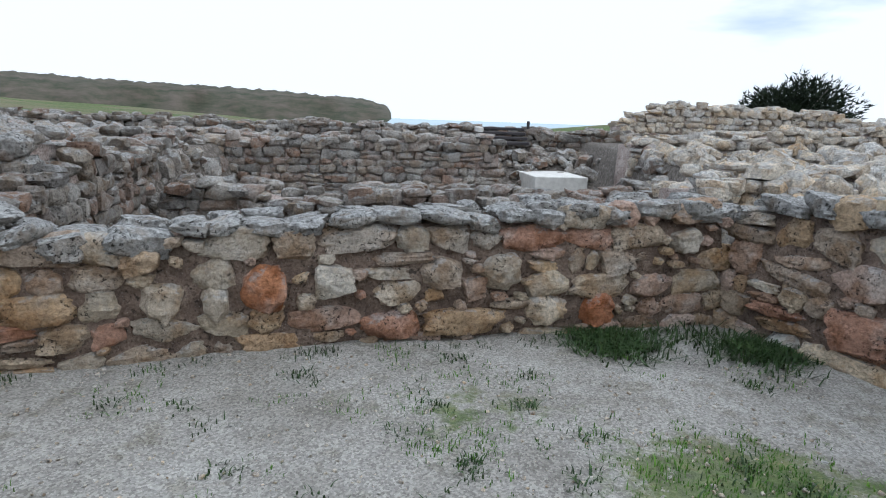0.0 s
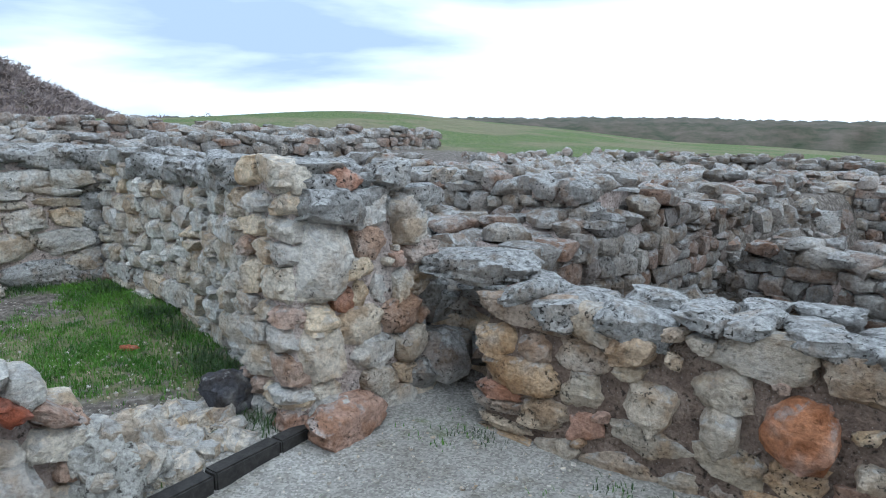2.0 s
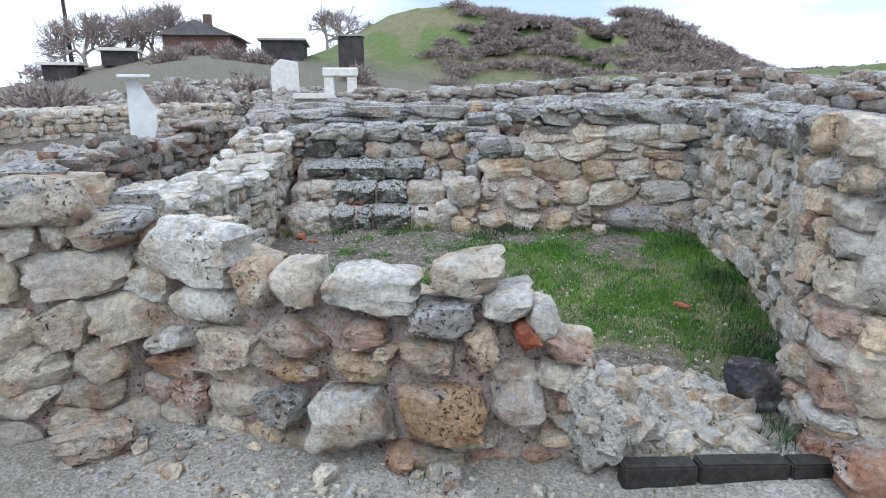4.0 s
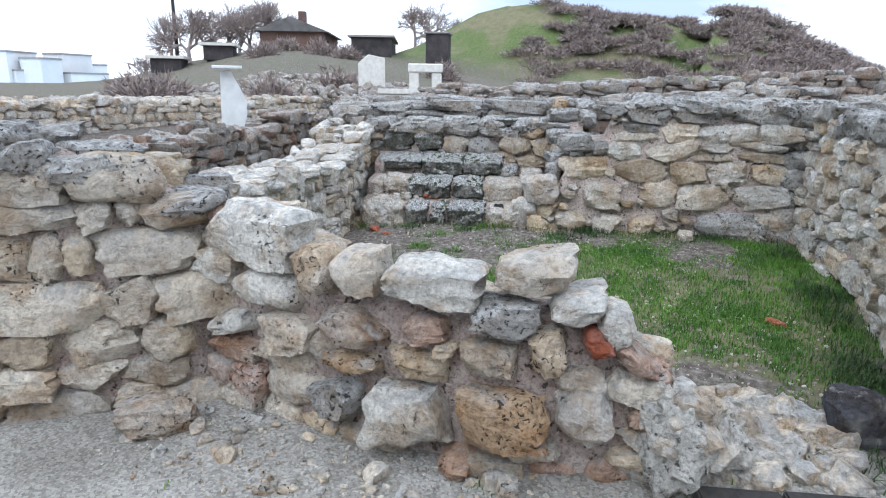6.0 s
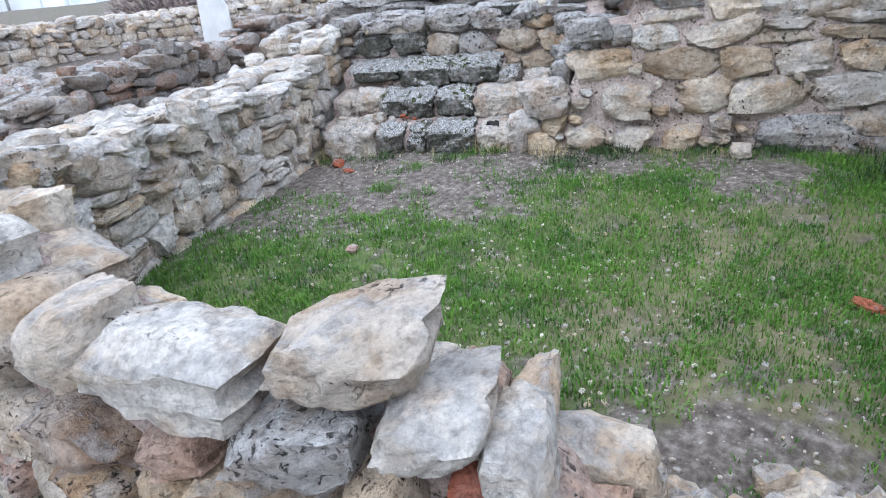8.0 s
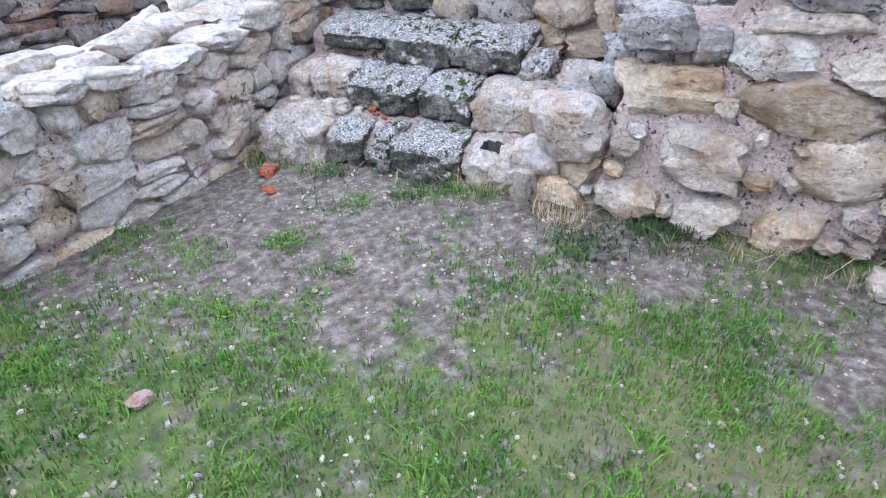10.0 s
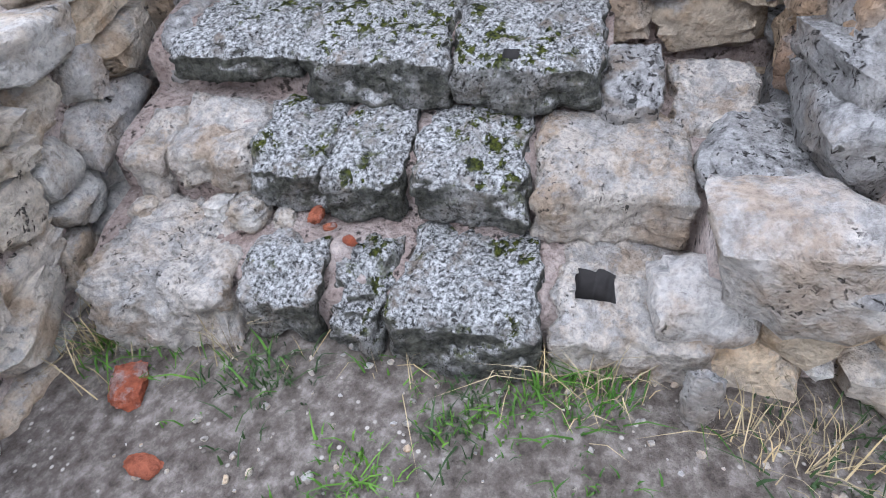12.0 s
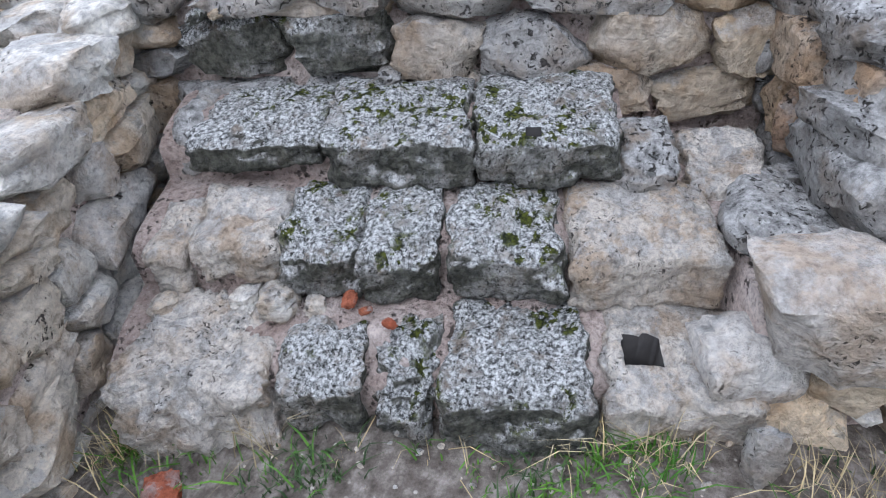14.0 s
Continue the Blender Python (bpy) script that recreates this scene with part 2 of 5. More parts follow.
def ground_material():
    k = Mat("gravel_and_turf", 0.95)
    peb = k.cells(95.0, "Color")
    big = k.noise(1.6, 5.0, 0.6)
    gravel = k.ramp(big, [(0.3, (0.22, 0.205, 0.18)), (0.5, (0.32, 0.305, 0.28)), (0.7, (0.41, 0.395, 0.37))])
    bw = k.t.nodes.new("ShaderNodeRGBToBW")
    k.put(bw.inputs[0], peb)
    gravel = k.mix(0.7, gravel, k.ramp(bw.outputs[0], [(0.15, (0.5, 0.48, 0.45)), (0.5, (0.98, 0.97, 0.94)), (0.85, (1.5, 1.48, 1.42))]), "MULTIPLY")
    soil = k.ramp(k.noise(20.0, 6.0, 0.7), [(0.33, (0.055, 0.044, 0.036)), (0.5, (0.14, 0.12, 0.10)), (0.67, (0.29, 0.26, 0.23))])
    chips = k.band(k.cells(28.0), 0.20, 0.10)
    soil = k.mix(k.calc("MULTIPLY", chips, k.band(k.noise(5.0, 2.0), 0.45, 0.6, 0.1, 0.9)), soil, (0.52, 0.48, 0.42))
    turf = k.ramp(k.noise(9.0, 6.0, 0.7), [(0.34, (0.03, 0.06, 0.01)), (0.5, (0.085, 0.14, 0.025)), (0.66, (0.18, 0.20, 0.06))])
    patch = k.band(k.noise(3.3, 6.0, 0.7), 0.52, 0.66, 0.0, 0.6)
    gravel = k.mix(patch, gravel, k.mix(1.0, gravel, (0.56, 0.54, 0.45), "MULTIPLY"))
    dry = k.band(k.noise(0.22, 4.0, 0.6), 0.46, 0.60, 0.0, 0.75)
    turf = k.mix(dry, turf, k.ramp(k.noise(2.0, 5.0, 0.7), [(0.3, (0.13, 0.115, 0.06)), (0.7, (0.26, 0.22, 0.13))]))
    dirt = k.band(k.calc("ADD", k.attr("soil"), k.calc("MULTIPLY", k.calc("SUBTRACT", k.noise(4.0, 5.0), 0.5), 0.9)), 0.35, 0.65)
    c = k.mix(dirt, gravel, soil)
    green = k.band(k.calc("ADD", k.attr("grass"), k.calc("MULTIPLY", k.calc("SUBTRACT", k.noise(6.0, 6.0, 0.68), 0.5), 1.3)), 0.46, 0.72)
    c = k.mix(k.calc("MULTIPLY", green, 0.8), c, turf)
    k.bump(k.calc("ADD", k.calc("MULTIPLY", bw.outputs[0], 0.6), k.noise(70.0, 5.0, 0.7)), 0.018, 0.8)
    return k.done(c)


M_GROUND = ground_material()


def simple(name, lo, hi, scale=12.0, rough=0.8, bump=0.004, joined=None, stretch=None):
    k = Mat(name, rough)
    n = k.noise(scale, 5.0, 0.65, stretch)
    c = k.ramp(n, [(0.3, lo), (0.7, hi)])
    if joined is not None:
        c = k.mix(0.8, c, k.ramp(k.random(joined), [(0.0, (0.6, 0.6, 0.55)), (0.5, (1.0, 1.0, 1.0)), (1.0, (1.45, 1.35, 1.1))]), "MULTIPLY")
    if bump:
        k.bump(n, bump)
    return k.done(c)


M_BLADE = simple("grass_blades", (0.035, 0.105, 0.012), (0.115, 0.235, 0.03), 3.0, 0.6, 0, True)
M_DRY = simple("dry_straw", (0.30, 0.24, 0.13), (0.46, 0.39, 0.25), 5.0, 0.8, 0, True)
M_WEED = simple("dark_weed_leaves", (0.02, 0.042, 0.014), (0.05, 0.09, 0.028), 5.0, 0.55, 0, True)
M_TWIG = simple("bare_brown_twigs", (0.20, 0.165, 0.16), (0.33, 0.28, 0.27), 2.0, 0.9, 0, True)
M_FIR = simple("dark_evergreen_leaves", (0.008, 0.014, 0.008), (0.022, 0.034, 0.016), 2.0, 0.7, 0, True)
M_SLAT = simple("black_weathered_timber", (0.018, 0.017, 0.016), (0.05, 0.046, 0.042), 30.0, 0.75, 0.004)
M_CONCRETE = simple("pale_concrete", (0.52, 0.50, 0.46), (0.70, 0.68, 0.63), 9.0, 0.85, 0.004)
M_SIGN = simple("grey_white_sign_paint", (0.55, 0.56, 0.55), (0.70, 0.71, 0.70), 5.0, 0.6, 0.002)
M_BRICKHUT = simple("dull_red_hut_wall", (0.10, 0.06, 0.05), (0.17, 0.11, 0.09), 1.5, 0.9, 0.01)
M_ROOF = simple("grey_sheet_roof", (0.22, 0.21, 0.21), (0.36, 0.34, 0.33), 2.0, 0.8, 0.01)
M_DARKWOOD = simple("dark_shed_boards", (0.03, 0.028, 0.03), (0.08, 0.07, 0.07), 2.0, 0.85, 0.01)
# near-black colour standing in for the shade inside the step blocks' holes
M_HOLE = simple("painted_hole_shade", (0.015, 0.013, 0.012), (0.03, 0.027, 0.024), 20.0, 0.6, 0.002)
M_SEA = simple("hazy_blue_sea", (0.30, 0.42, 0.48), (0.36, 0.48, 0.53), 0.004, 0.35, 0)
M_CLIFF = simple("scrubby_cliff", (0.03, 0.042, 0.02), (0.125, 0.10, 0.08), 0.22, 0.95, 0, None, (1, 1, 3.0))
M_TOWN = simple("far_white_buildings", (0.60, 0.60, 0.60), (0.75, 0.75, 0.74), 0.1, 0.9, 0)


# ---- ground ----
def sm(v, a, b):
    t = np.clip((v - a) / (b - a), 0, 1)
    return t * t * (3 - 2 * t)


def wave(x, y, f, p=0.0):
    return (np.sin(x * f + 1.3 * p) * np.cos(y * f * 1.17 + p) + 0.5 * np.sin(x * f * 2.3 + y * f * 1.9 + p * 2.1)) / 1.5


def height(x, y):
    """The ground's height over the plan."""
    yard = 0.05 + 0.012 * wave(x, y, 2.2)
    room = 0.10 * sm(-x, 2.3, 3.6) + 0.06 * sm(-x, 4.2, 5.6)
    z = yard + room * sm(y, -3.0, -1.2)
    a_line = 4.05 + 0.23 * x + 0.28
    north = sm(y, a_line, a_line + 0.3) * (0.02 + 0.80 * sm(y, 10.6, 12.5) + 0.30 * sm(y, 12, 18))
    c_line = 2.45 + 0.12 * np.minimum(x + 2.8, 0)
    plateau = sm(-x, 2.75, 3.3) * sm(y, c_line, c_line + 0.25) * (0.72 + 0.25 * sm(y + 0.4 * -x, 4, 9))
    plateau = np.where(y > 3.9, plateau * sm(-x, 3.1, 3.6), plateau)
    west = sm(-x, 6.55, 6.9) * sm(y, -3.0, -2.4) * (0.85 + 0.35 * sm(-x, 7, 11))
    east = sm(x - 2.72 + 0.25 * (y - 4.4) * (y < 4.4), 0.0, 0.4) * (0.90 + 0.45 * sm(x, 4, 10) + 0.2 * sm(y, 4, 12))
    south = sm(-y, 3.9, 4.6) * (0.45 + 0.5 * sm(-y, 6, 14))
    z = np.maximum.reduce([z, north, plateau, west, east, south])
    r = np.hypot(x, y)
    back = sm(-x, 8, 26)
    z = z + back * (0.5 * sm(r, 9, 30) + 0.25 * wave(x, y, 0.21, 1.0) * sm(r, 14, 30))
    z = z + 1.0 * np.exp(-((x + 25) / 10) ** 2 - ((y - 14) / 12) ** 2)
    q = np.hypot((x + 50) / 15.5, (y + 10) / 18.5)
    z = z + 5.0 * (1 - sm(q, 0.38, 1.08)) + 0.35 * wave(x, y, 0.5, 0.4) * (1 - sm(q, 0.6, 1.1))
    z = z + 2.0 * sm(-y, 7, 24) * sm(-x + 0.5 * y, 6, 18)
    sea = np.maximum(sm(y, 34, 75), sm(np.hypot(x, y), 110, 190))
    sea = np.maximum(sea, sm(-(y + 0.9 * -x * -1 + 34), 8, 40) * sm(-y, 40, 80))
    return z * (1 - sea) - 14 * sea


def grassy(x, y):
    """How green the ground is."""
    g = 0.16 + 0.0 * x
    inside = sm(-x, 2.75, 3.3) * (1 - sm(-x, 6.2, 6.4)) * sm(y, -2.0, -1.3) * (1 - sm(y, 2.15, 2.4))
    bare = np.exp(-((x + 5.05) / 0.75) ** 2 - ((y + 0.75) / 0.7) ** 2) * 0.9 + np.exp(-((x + 5.7) / 0.45) ** 2 - ((y - 1.15) / 0.35) ** 2) * 0.8
    bare = bare + np.exp(-((x + 5.75) / 0.4) ** 2 - ((y + 0.1) / 0.7) ** 2) * 0.9
    bare = bare + np.exp(-((x + 2.95) / 0.55) ** 2 - ((y - 1.45) / 0.5) ** 2) * 0.9 + 0.55 * sm(-y, 0.5, 1.4) * sm(-x, 3.2, 4.4)
    g = np.maximum(g, inside * np.clip(0.73 - 0.6 * bare, 0, 1))
    g = np.maximum(g, 0.92 * np.exp(-((x - 1.35) / 0.75) ** 2 - ((y - 2.25) / 0.6) ** 2))
    g = np.maximum(g, 0.62 * np.exp(-((x - 0.25) / 0.85) ** 2 - ((y - 2.9) / 0.5) ** 2))
    g = np.maximum(g, 0.55 * np.exp(-((x + 2.5) / 0.4) ** 2 - ((y - 2.9) / 0.3) ** 2))
    r = np.hypot(x, y)
    g = np.maximum(g, np.where((x < -4) & (y < -3), 0.5, 0.95) * np.where(x < -4, sm(r, 12, 16), sm(r, 17, 22)))
    mound = np.hypot((x + 50) / 15.5, (y + 10) / 18.5) < 1.0
    return np.where(mound, 0.85, g)


def soily(x, y):
    s = 0.9 * sm(-x, 2.7, 3.4)
    s = np.maximum(s, 0.8 * sm(np.hypot(x + 0.5, y - 1.5), 5.2, 6.5))
    s = np.maximum(s, sm(-x - 0.3 * y, 5.3, 5.6) * (np.abs(y) < 2.4))
    return s


def ramp_axis(fine, step, far, grow=1.16):
    """Coordinates from fine steps near the walk to long ones far off."""
    v, d = [fine[0]], step
    lo, hi = fine
    mid = list(np.arange(lo, hi + step, step))
    right, d = [], step
    while (right[-1] if right else mid[-1]) < far:
        d *= grow
        right.append((right[-1] if right else mid[-1]) + d)
    left, d = [], step
    while (left[-1] if left else mid[0]) > -far:
        d *= grow
        left.append((left[-1] if left else mid[0]) - d)
    return np.array(left[::-1] + mid + right)


gx, gy = ramp_axis((-8.0, 4.0), 0.09, 3500), ramp_axis((-4.5, 6.0), 0.09, 3500)
GX, GY = np.meshgrid(gx, gy)
GZ = height(GX, GY)
near = (np.hypot(GX + 2, GY - 1) < 9)
GZ = GZ + near * 0.012 * (np.random.rand(*GZ.shape) - 0.5)


def grid_mesh(name, X, Y, Z):
    ny, nx = X.shape
    me = bpy.data.meshes.new(name)
    idx = np.arange(nx * ny).reshape(ny, nx)
    quads = np.stack([idx[:-1, :-1], idx[:-1, 1:], idx[1:, 1:], idx[1:, :-1]], -1).reshape(-1, 4)
    me.from_pydata(np.stack([X, Y, Z], -1).reshape(-1, 3).tolist(), [], quads.tolist())
    me.shade_smooth()
    return me


g_mesh = grid_mesh("ground", GX, GY, GZ)
for key, fn in (("grass", grassy), ("soil", soily)):
    at = g_mesh.attributes.new(key, "FLOAT", "POINT")
    at.data.foreach_set("value", np.ascontiguousarray(fn(GX, GY).reshape(-1), dtype=np.float32))
g_mesh.materials.append(M_GROUND)
ground = tagged(new("ground", g_mesh), "pale gravel and soil ground with patches of short grass", "ground", kind="structure")

# ---- stones ----
rng = np.random.default_rng(7)


def unit_stone(seg, seed, square=0.9, rough=0.1, ledge=0.05):
    """One broken block inside a box of side 1: split faces, chipped corners, bedding ledges. Vertices and quads."""
    r = np.random.default_rng(seed)
    off = Vector(r.uniform(-50, 50, 3))
    nx, ny, nz = seg
    cuts = []
    for _ in range(13):
        d = Vector(r.choice([-1, 1], 3) * r.uniform(0.15, 1.0, 3)).normalized()
        cuts.append((d, r.uniform(0.98, 1.3)))
    slant = r.normal(0, 0.13, 6)
    keys, co, faces = {}, [], []

    def vert(i, j, k):
        if (i, j, k) not in keys:
            p = Vector((2 * i / nx - 1, 2 * j / ny - 1, 2 * k / nz - 1))
            p = Vector((p.x * (1 + slant[0] * p.z) + slant[1] * p.z, p.y * (1 + slant[2] * p.x), p.z * (1 + slant[3] * p.x) + slant[4] * p.x))
            s = p.normalized()
            p = p * square + s * 1.15 * (1 - square)
            for nrm, d in cuts:
                over = p.dot(nrm) - d
                if over > 0:
                    p -= nrm * over
            bed = noise.noise(Vector((off.x, p.x * 0.5, p.z * 4.2 + off.z)))
            p += Vector((p.x, p.y, 0)) * ledge * (1.0 if bed > 0.05 else -0.7 if bed < -0.12 else 0.0)
            chip = 1 - 2.2 * abs(noise.noise(p * 1.7 + off))
            p += s * rough * (chip * 0.8 + 0.7 * noise.noise(p * 3.3 + off) + 0.5 * noise.noise(p * 7.1 + off))
            keys[(i, j, k)] = len(co)
            co.append(p)
        return keys[(i, j, k)]

    for i in range(nx):
        for j in range(ny):
            faces.append((vert(i, j, nz), vert(i + 1, j, nz), vert(i + 1, j + 1, nz), vert(i, j + 1, nz)))
            faces.append((vert(i, j + 1, 0), vert(i + 1, j + 1, 0), vert(i + 1, j, 0), vert(i, j, 0)))
        for k in range(nz):
            faces.append((vert(i, 0, k), vert(i + 1, 0, k), vert(i + 1, 0, k + 1), vert(i, 0, k + 1)))
            faces.append((vert(i, ny, k + 1), vert(i + 1, ny, k + 1), vert(i + 1, ny, k), vert(i, ny, k)))
    for j in range(ny):
        for k in range(nz):
            faces.append((vert(0, j, k + 1), vert(0, j + 1, k + 1), vert(0, j + 1, k), vert(0, j, k)))
            faces.append((vert(nx, j, k), vert(nx, j + 1, k), vert(nx, j + 1, k + 1), vert(nx, j, k + 1)))
    co = np.array(co)
    co = (co - (co.max(0) + co.min(0)) / 2) / (co.max(0) - co.min(0))
    return co, np.array(faces)


LIB_NEAR = [unit_stone((9, 4, 7), 100 + i, 0.80 + 0.04 * (i % 5), 0.13) for i in range(40)]
LIB_FAR = [unit_stone((3, 3, 3), 300 + i, 0.85, 0.22) for i in range(18)]
LIB_RUB = [unit_stone((2, 2, 2), 500 + i, 0.6, 0.3) for i in range(14)]


def to_mesh(name, co, faces, mat, smooth=True):
    me = bpy.data.meshes.new(name)
    me.from_pydata(np.asarray(co).tolist(), [], np.asarray(faces).tolist())
    if smooth:
        me.shade_smooth()
        me.set_sharp_from_angle(angle=radians(38))
    if mat:
        me.materials.append(mat)
    return me


MESH_NEAR = [to_mesh("stone", c, f, M_OCHRE) for c, f in LIB_NEAR]


def part(name, me, parent, label=""):
    """Links a mesh as one part under its thing; its vertices are in world metres."""
    ob = new(name, me)
    ob.parent = parent
    if label:
        ob["label"] = label
    return ob


def stone_part(parent, m, mat, variant, name="stone", label=""):
    ob = new(name, MESH_NEAR[variant % len(MESH_NEAR)])
    ob.parent = parent
    ob.matrix_basis = m
    ob.material_slots[0].link = "OBJECT"
    ob.material_slots[0].material = mat
    if label:
        ob["label"] = label
    return ob


class Heap:
    """Many small stones joined into one mesh."""

    def __init__(self, lib):
        self.lib, self.co, self.fa, self.n = lib, [], [], 0

    def add(self, m, variant):
        c, f = self.lib[variant % len(self.lib)]
        m = np.array(m)
        self.co.append(c @ m[:3, :3].T + m[:3, 3])
        self.fa.append(f + self.n)
        self.n += len(c)

    def mesh(self, name, mat):
        return to_mesh(name, np.concatenate(self.co), np.concatenate(self.fa), mat)


class Line:
    """A polyline on the plan; its front looks to the right of its course."""

    def __init__(self, pts):
        self.p = [Vector((*q, 0)) for q in pts]
        self.d = [0.0]
        for a, b in zip(self.p, self.p[1:]):
            self.d.append(self.d[-1] + (b - a).length)
        self.length = self.d[-1]

    def at(self, s, back=0.0):
        i = 0
        while i < len(self.p) - 2 and s > self.d[i + 1]:
            i += 1
        a, b = self.p[i], self.p[i + 1]
        t = (b - a).normalized()
        n = Vector((t.y, -t.x, 0))
        return a + t * (s - self.d[i]) - n * back, t, n


def lerp_list(pairs):
    xs, ys = [p[0] for p in pairs], [p[1] for p in pairs]
    return lambda s: float(np.interp(s, xs, ys))


def block_matrix(t, n, centre, size, tilt=0.0, yaw=0.0):
    """Along t, along -n (into the wall), up."""
    rot = Matrix((t, -n, Vector((0, 0, 1)))).transposed().to_4x4()
    return Matrix.Translation(centre) @ rot @ Matrix.Rotation(yaw, 4, "Z") @ Matrix.Rotation(tilt, 4, "Y") @ Matrix.Diagonal((*size, 1))


def core_mesh(name, line, thick, top, base, inset, bed):
    """The mortar body of a wall."""
    ns = max(3, int(line.length / 0.10))
    rows = []
    for i in range(ns + 1):
        s = line.length * i / ns
        z1 = max(top(s) - 0.07, base + 0.1)
        ring = []
        for b, k in ((inset, 0.0), (inset, 0.25), (inset, 0.5), (inset, 0.75), (inset + 0.03, 1.0), (thick * 0.5, 1.03), (thick - inset - 0.03, 1.0), (thick - inset, 0.5), (thick - inset, 0.0)):
            p, t, n = line.at(s, b)
            z = base - 0.15 + (z1 - base + 0.15) * k
            w = 0.03 * noise.noise(Vector((p.x * 4, p.y * 4, z * 4)))
            ring.append((p.x + n.x * w, p.y + n.y * w, z + w))
        rows.append(ring)
    m = len(rows[0])
    co = [v for r in rows for v in r]
    fa = [(i * m + j, i * m + j + 1, (i + 1) * m + j + 1, (i + 1) * m + j) for i in range(ns) for j in range(m - 1)]
    me = bpy.data.meshes.new(name)
    me.from_pydata(co, [], [tuple(reversed(f)) for f in fa] + [tuple(range(m)), tuple(reversed(range(ns * m, ns * m + m)))])
    me.materials.append(bed)
    me.shade_smooth()
    return me


def stone_wall(name, label, pts, thick, top, base=0.0, course=(0.11, 0.19), width=(0.14, 0.36), mats=(M_OCHRE, M_PALE), cap=M_GREY,
               seed=1, proud=0.03, near=True, back=False, ends=(False, False), own=(), far_mat=None, cap_size=(0.18, 0.4), core_inset=0.075, grey_top=0.0, bed=M_MORTAR):
    """A ruined rubble wall: mortar core, faced with courses of uneven blocks, loose cap stones.
    own: (s, z, w, h, material, label) for blocks that stand out."""
    r = np.random.default_rng(seed)
    line = Line(pts)
    top_f = top if callable(top) else (lambda s: top)
    wall = tagged(new(name, core_mesh(name, line, thick, top_f, base, core_inset, bed)), label, "stone wall", kind="structure")
    heap = Heap(LIB_FAR)
    placed = [o[:4] for o in own]

    def put(m, mat, name="stone", lab=""):
        if near:
            stone_part(wall, m, mat, int(r.integers(100)), name, lab)
        else:
            heap.add(m, int(r.integers(100)))

    def face(front):
        z = base - 0.04
        while True:
            hh = r.uniform(*course)
            s = -r.uniform(0, 0.15)
            z_any = False
            while s < line.length:
                w = r.uniform(*width) * (0.75 + 0.5 * hh / course[1])
                mid = s + w / 2
                zz = z + 0.035 * noise.noise(Vector((mid * 1.7, z * 3.0, seed)))
                tt = top_f(min(max(mid, 0), line.length))
                if zz + hh * 0.6 < tt and mid < line.length + 0.05:
                    z_any = True
                    pieces = [(mid, zz + hh / 2, w, hh)]
                    if hh > 0.14 and r.random() < 0.16:
                        pieces = [(mid, zz + hh * 0.26, w, hh * 0.5), (mid, zz + hh * 0.76, w * 0.9, hh * 0.46)]
                    elif w > 0.24 and r.random() < 0.2:
                        pieces = [(s + w * 0.27, zz + hh / 2, w * 0.54, hh), (s + w * 0.78, zz + hh * 0.5, w * 0.4, hh * r.uniform(0.7, 1.0))]
                    for a, b, c, d in pieces:
                        if front and any(abs(a - o[0]) < (c + o[2]) * 0.33 and abs(b - o[1]) < (d + o[3]) * 0.33 for o in own):
                            continue
                        dep = r.uniform(0.16, 0.26)
                        out = r.uniform(-0.02, proud)
                        p, t, n = line.at(min(max(a, 0.0), line.length), 0.0 if front else thick)
                        if not front:
                            n = -n
                        cen = p - n * (dep / 2 - out) + Vector((0, 0, b))
                        mat = mats[int(r.integers(len(mats)))]
                        if b > tt - grey_top:
                            mat = cap
                        put(block_matrix(t, n, cen, (c * 1.12, dep, d * 1.15), r.normal(0, 0.06), r.normal(0, 0.07)), mat)
                        placed.append((a, b, c, d))
                s += w * 0.985
            z += hh * 0.96
            if not z_any or z > 4:
                break

    face(True)
    if back:
        face(False)
    for a, b, c, d, mat, lab, *more in own:
        p, t, n = line.at(a)
        out = more[0] if more else 0.04
        put(block_matrix(t, n, p - n * (0.13 - out) + Vector((0, 0, b)), (c, 0.28, d), more[1] if len(more) > 1 else r.normal(0, 0.03)), mat, "stone", lab)
    # small packing stones in the open joints
    for _ in range(int(line.length * 260) if near else 0):
        a, b, c = r.uniform(0, line.length), r.uniform(base, 1.45), r.uniform(0.05, 0.15)
        d = c * r.uniform(0.5, 0.9)
        if b + d > top_f(a) or any(abs(a - o[0]) < (c + o[2]) * 0.42 and abs(b - o[1]) < (d + o[3]) * 0.42 for o in placed):
            continue
        placed.append((a, b, c, d))
        p, t, n = line.at(a)
        put(block_matrix(t, n, p - n * r.uniform(0.02, 0.06) + Vector((0, 0, b)), (c * 1.1, 0.12, d * 1.1), r.normal(0, 0.25), r.normal(0, 0.2)), mats[int(r.integers(len(mats)))])
    # cap stones
    s = 0.0
    while cap and s < line.length:
        w = r.uniform(*cap_size)
        b = -0.02
        while b < thick - 0.05:
            d = min(r.uniform(0.16, 0.34), thick - b + 0.05)
            hgt = r.uniform(0.09, 0.19)
            p, t, n = line.at(min(s + w / 2 + r.uniform(-0.05, 0.05), line.length), b + d / 2)
            z = top_f(min(s + w / 2, line.length)) - hgt * 0.25 + r.uniform(-0.04, 0.045) * (1 if near else 1.8)
            put(block_matrix(t, n, p + Vector((0, 0, z)), (w * 1.05, d * 1.08, hgt), r.normal(0, 0.09), r.normal(0, 0.2)), cap)
            b += d
        s += w * 0.97
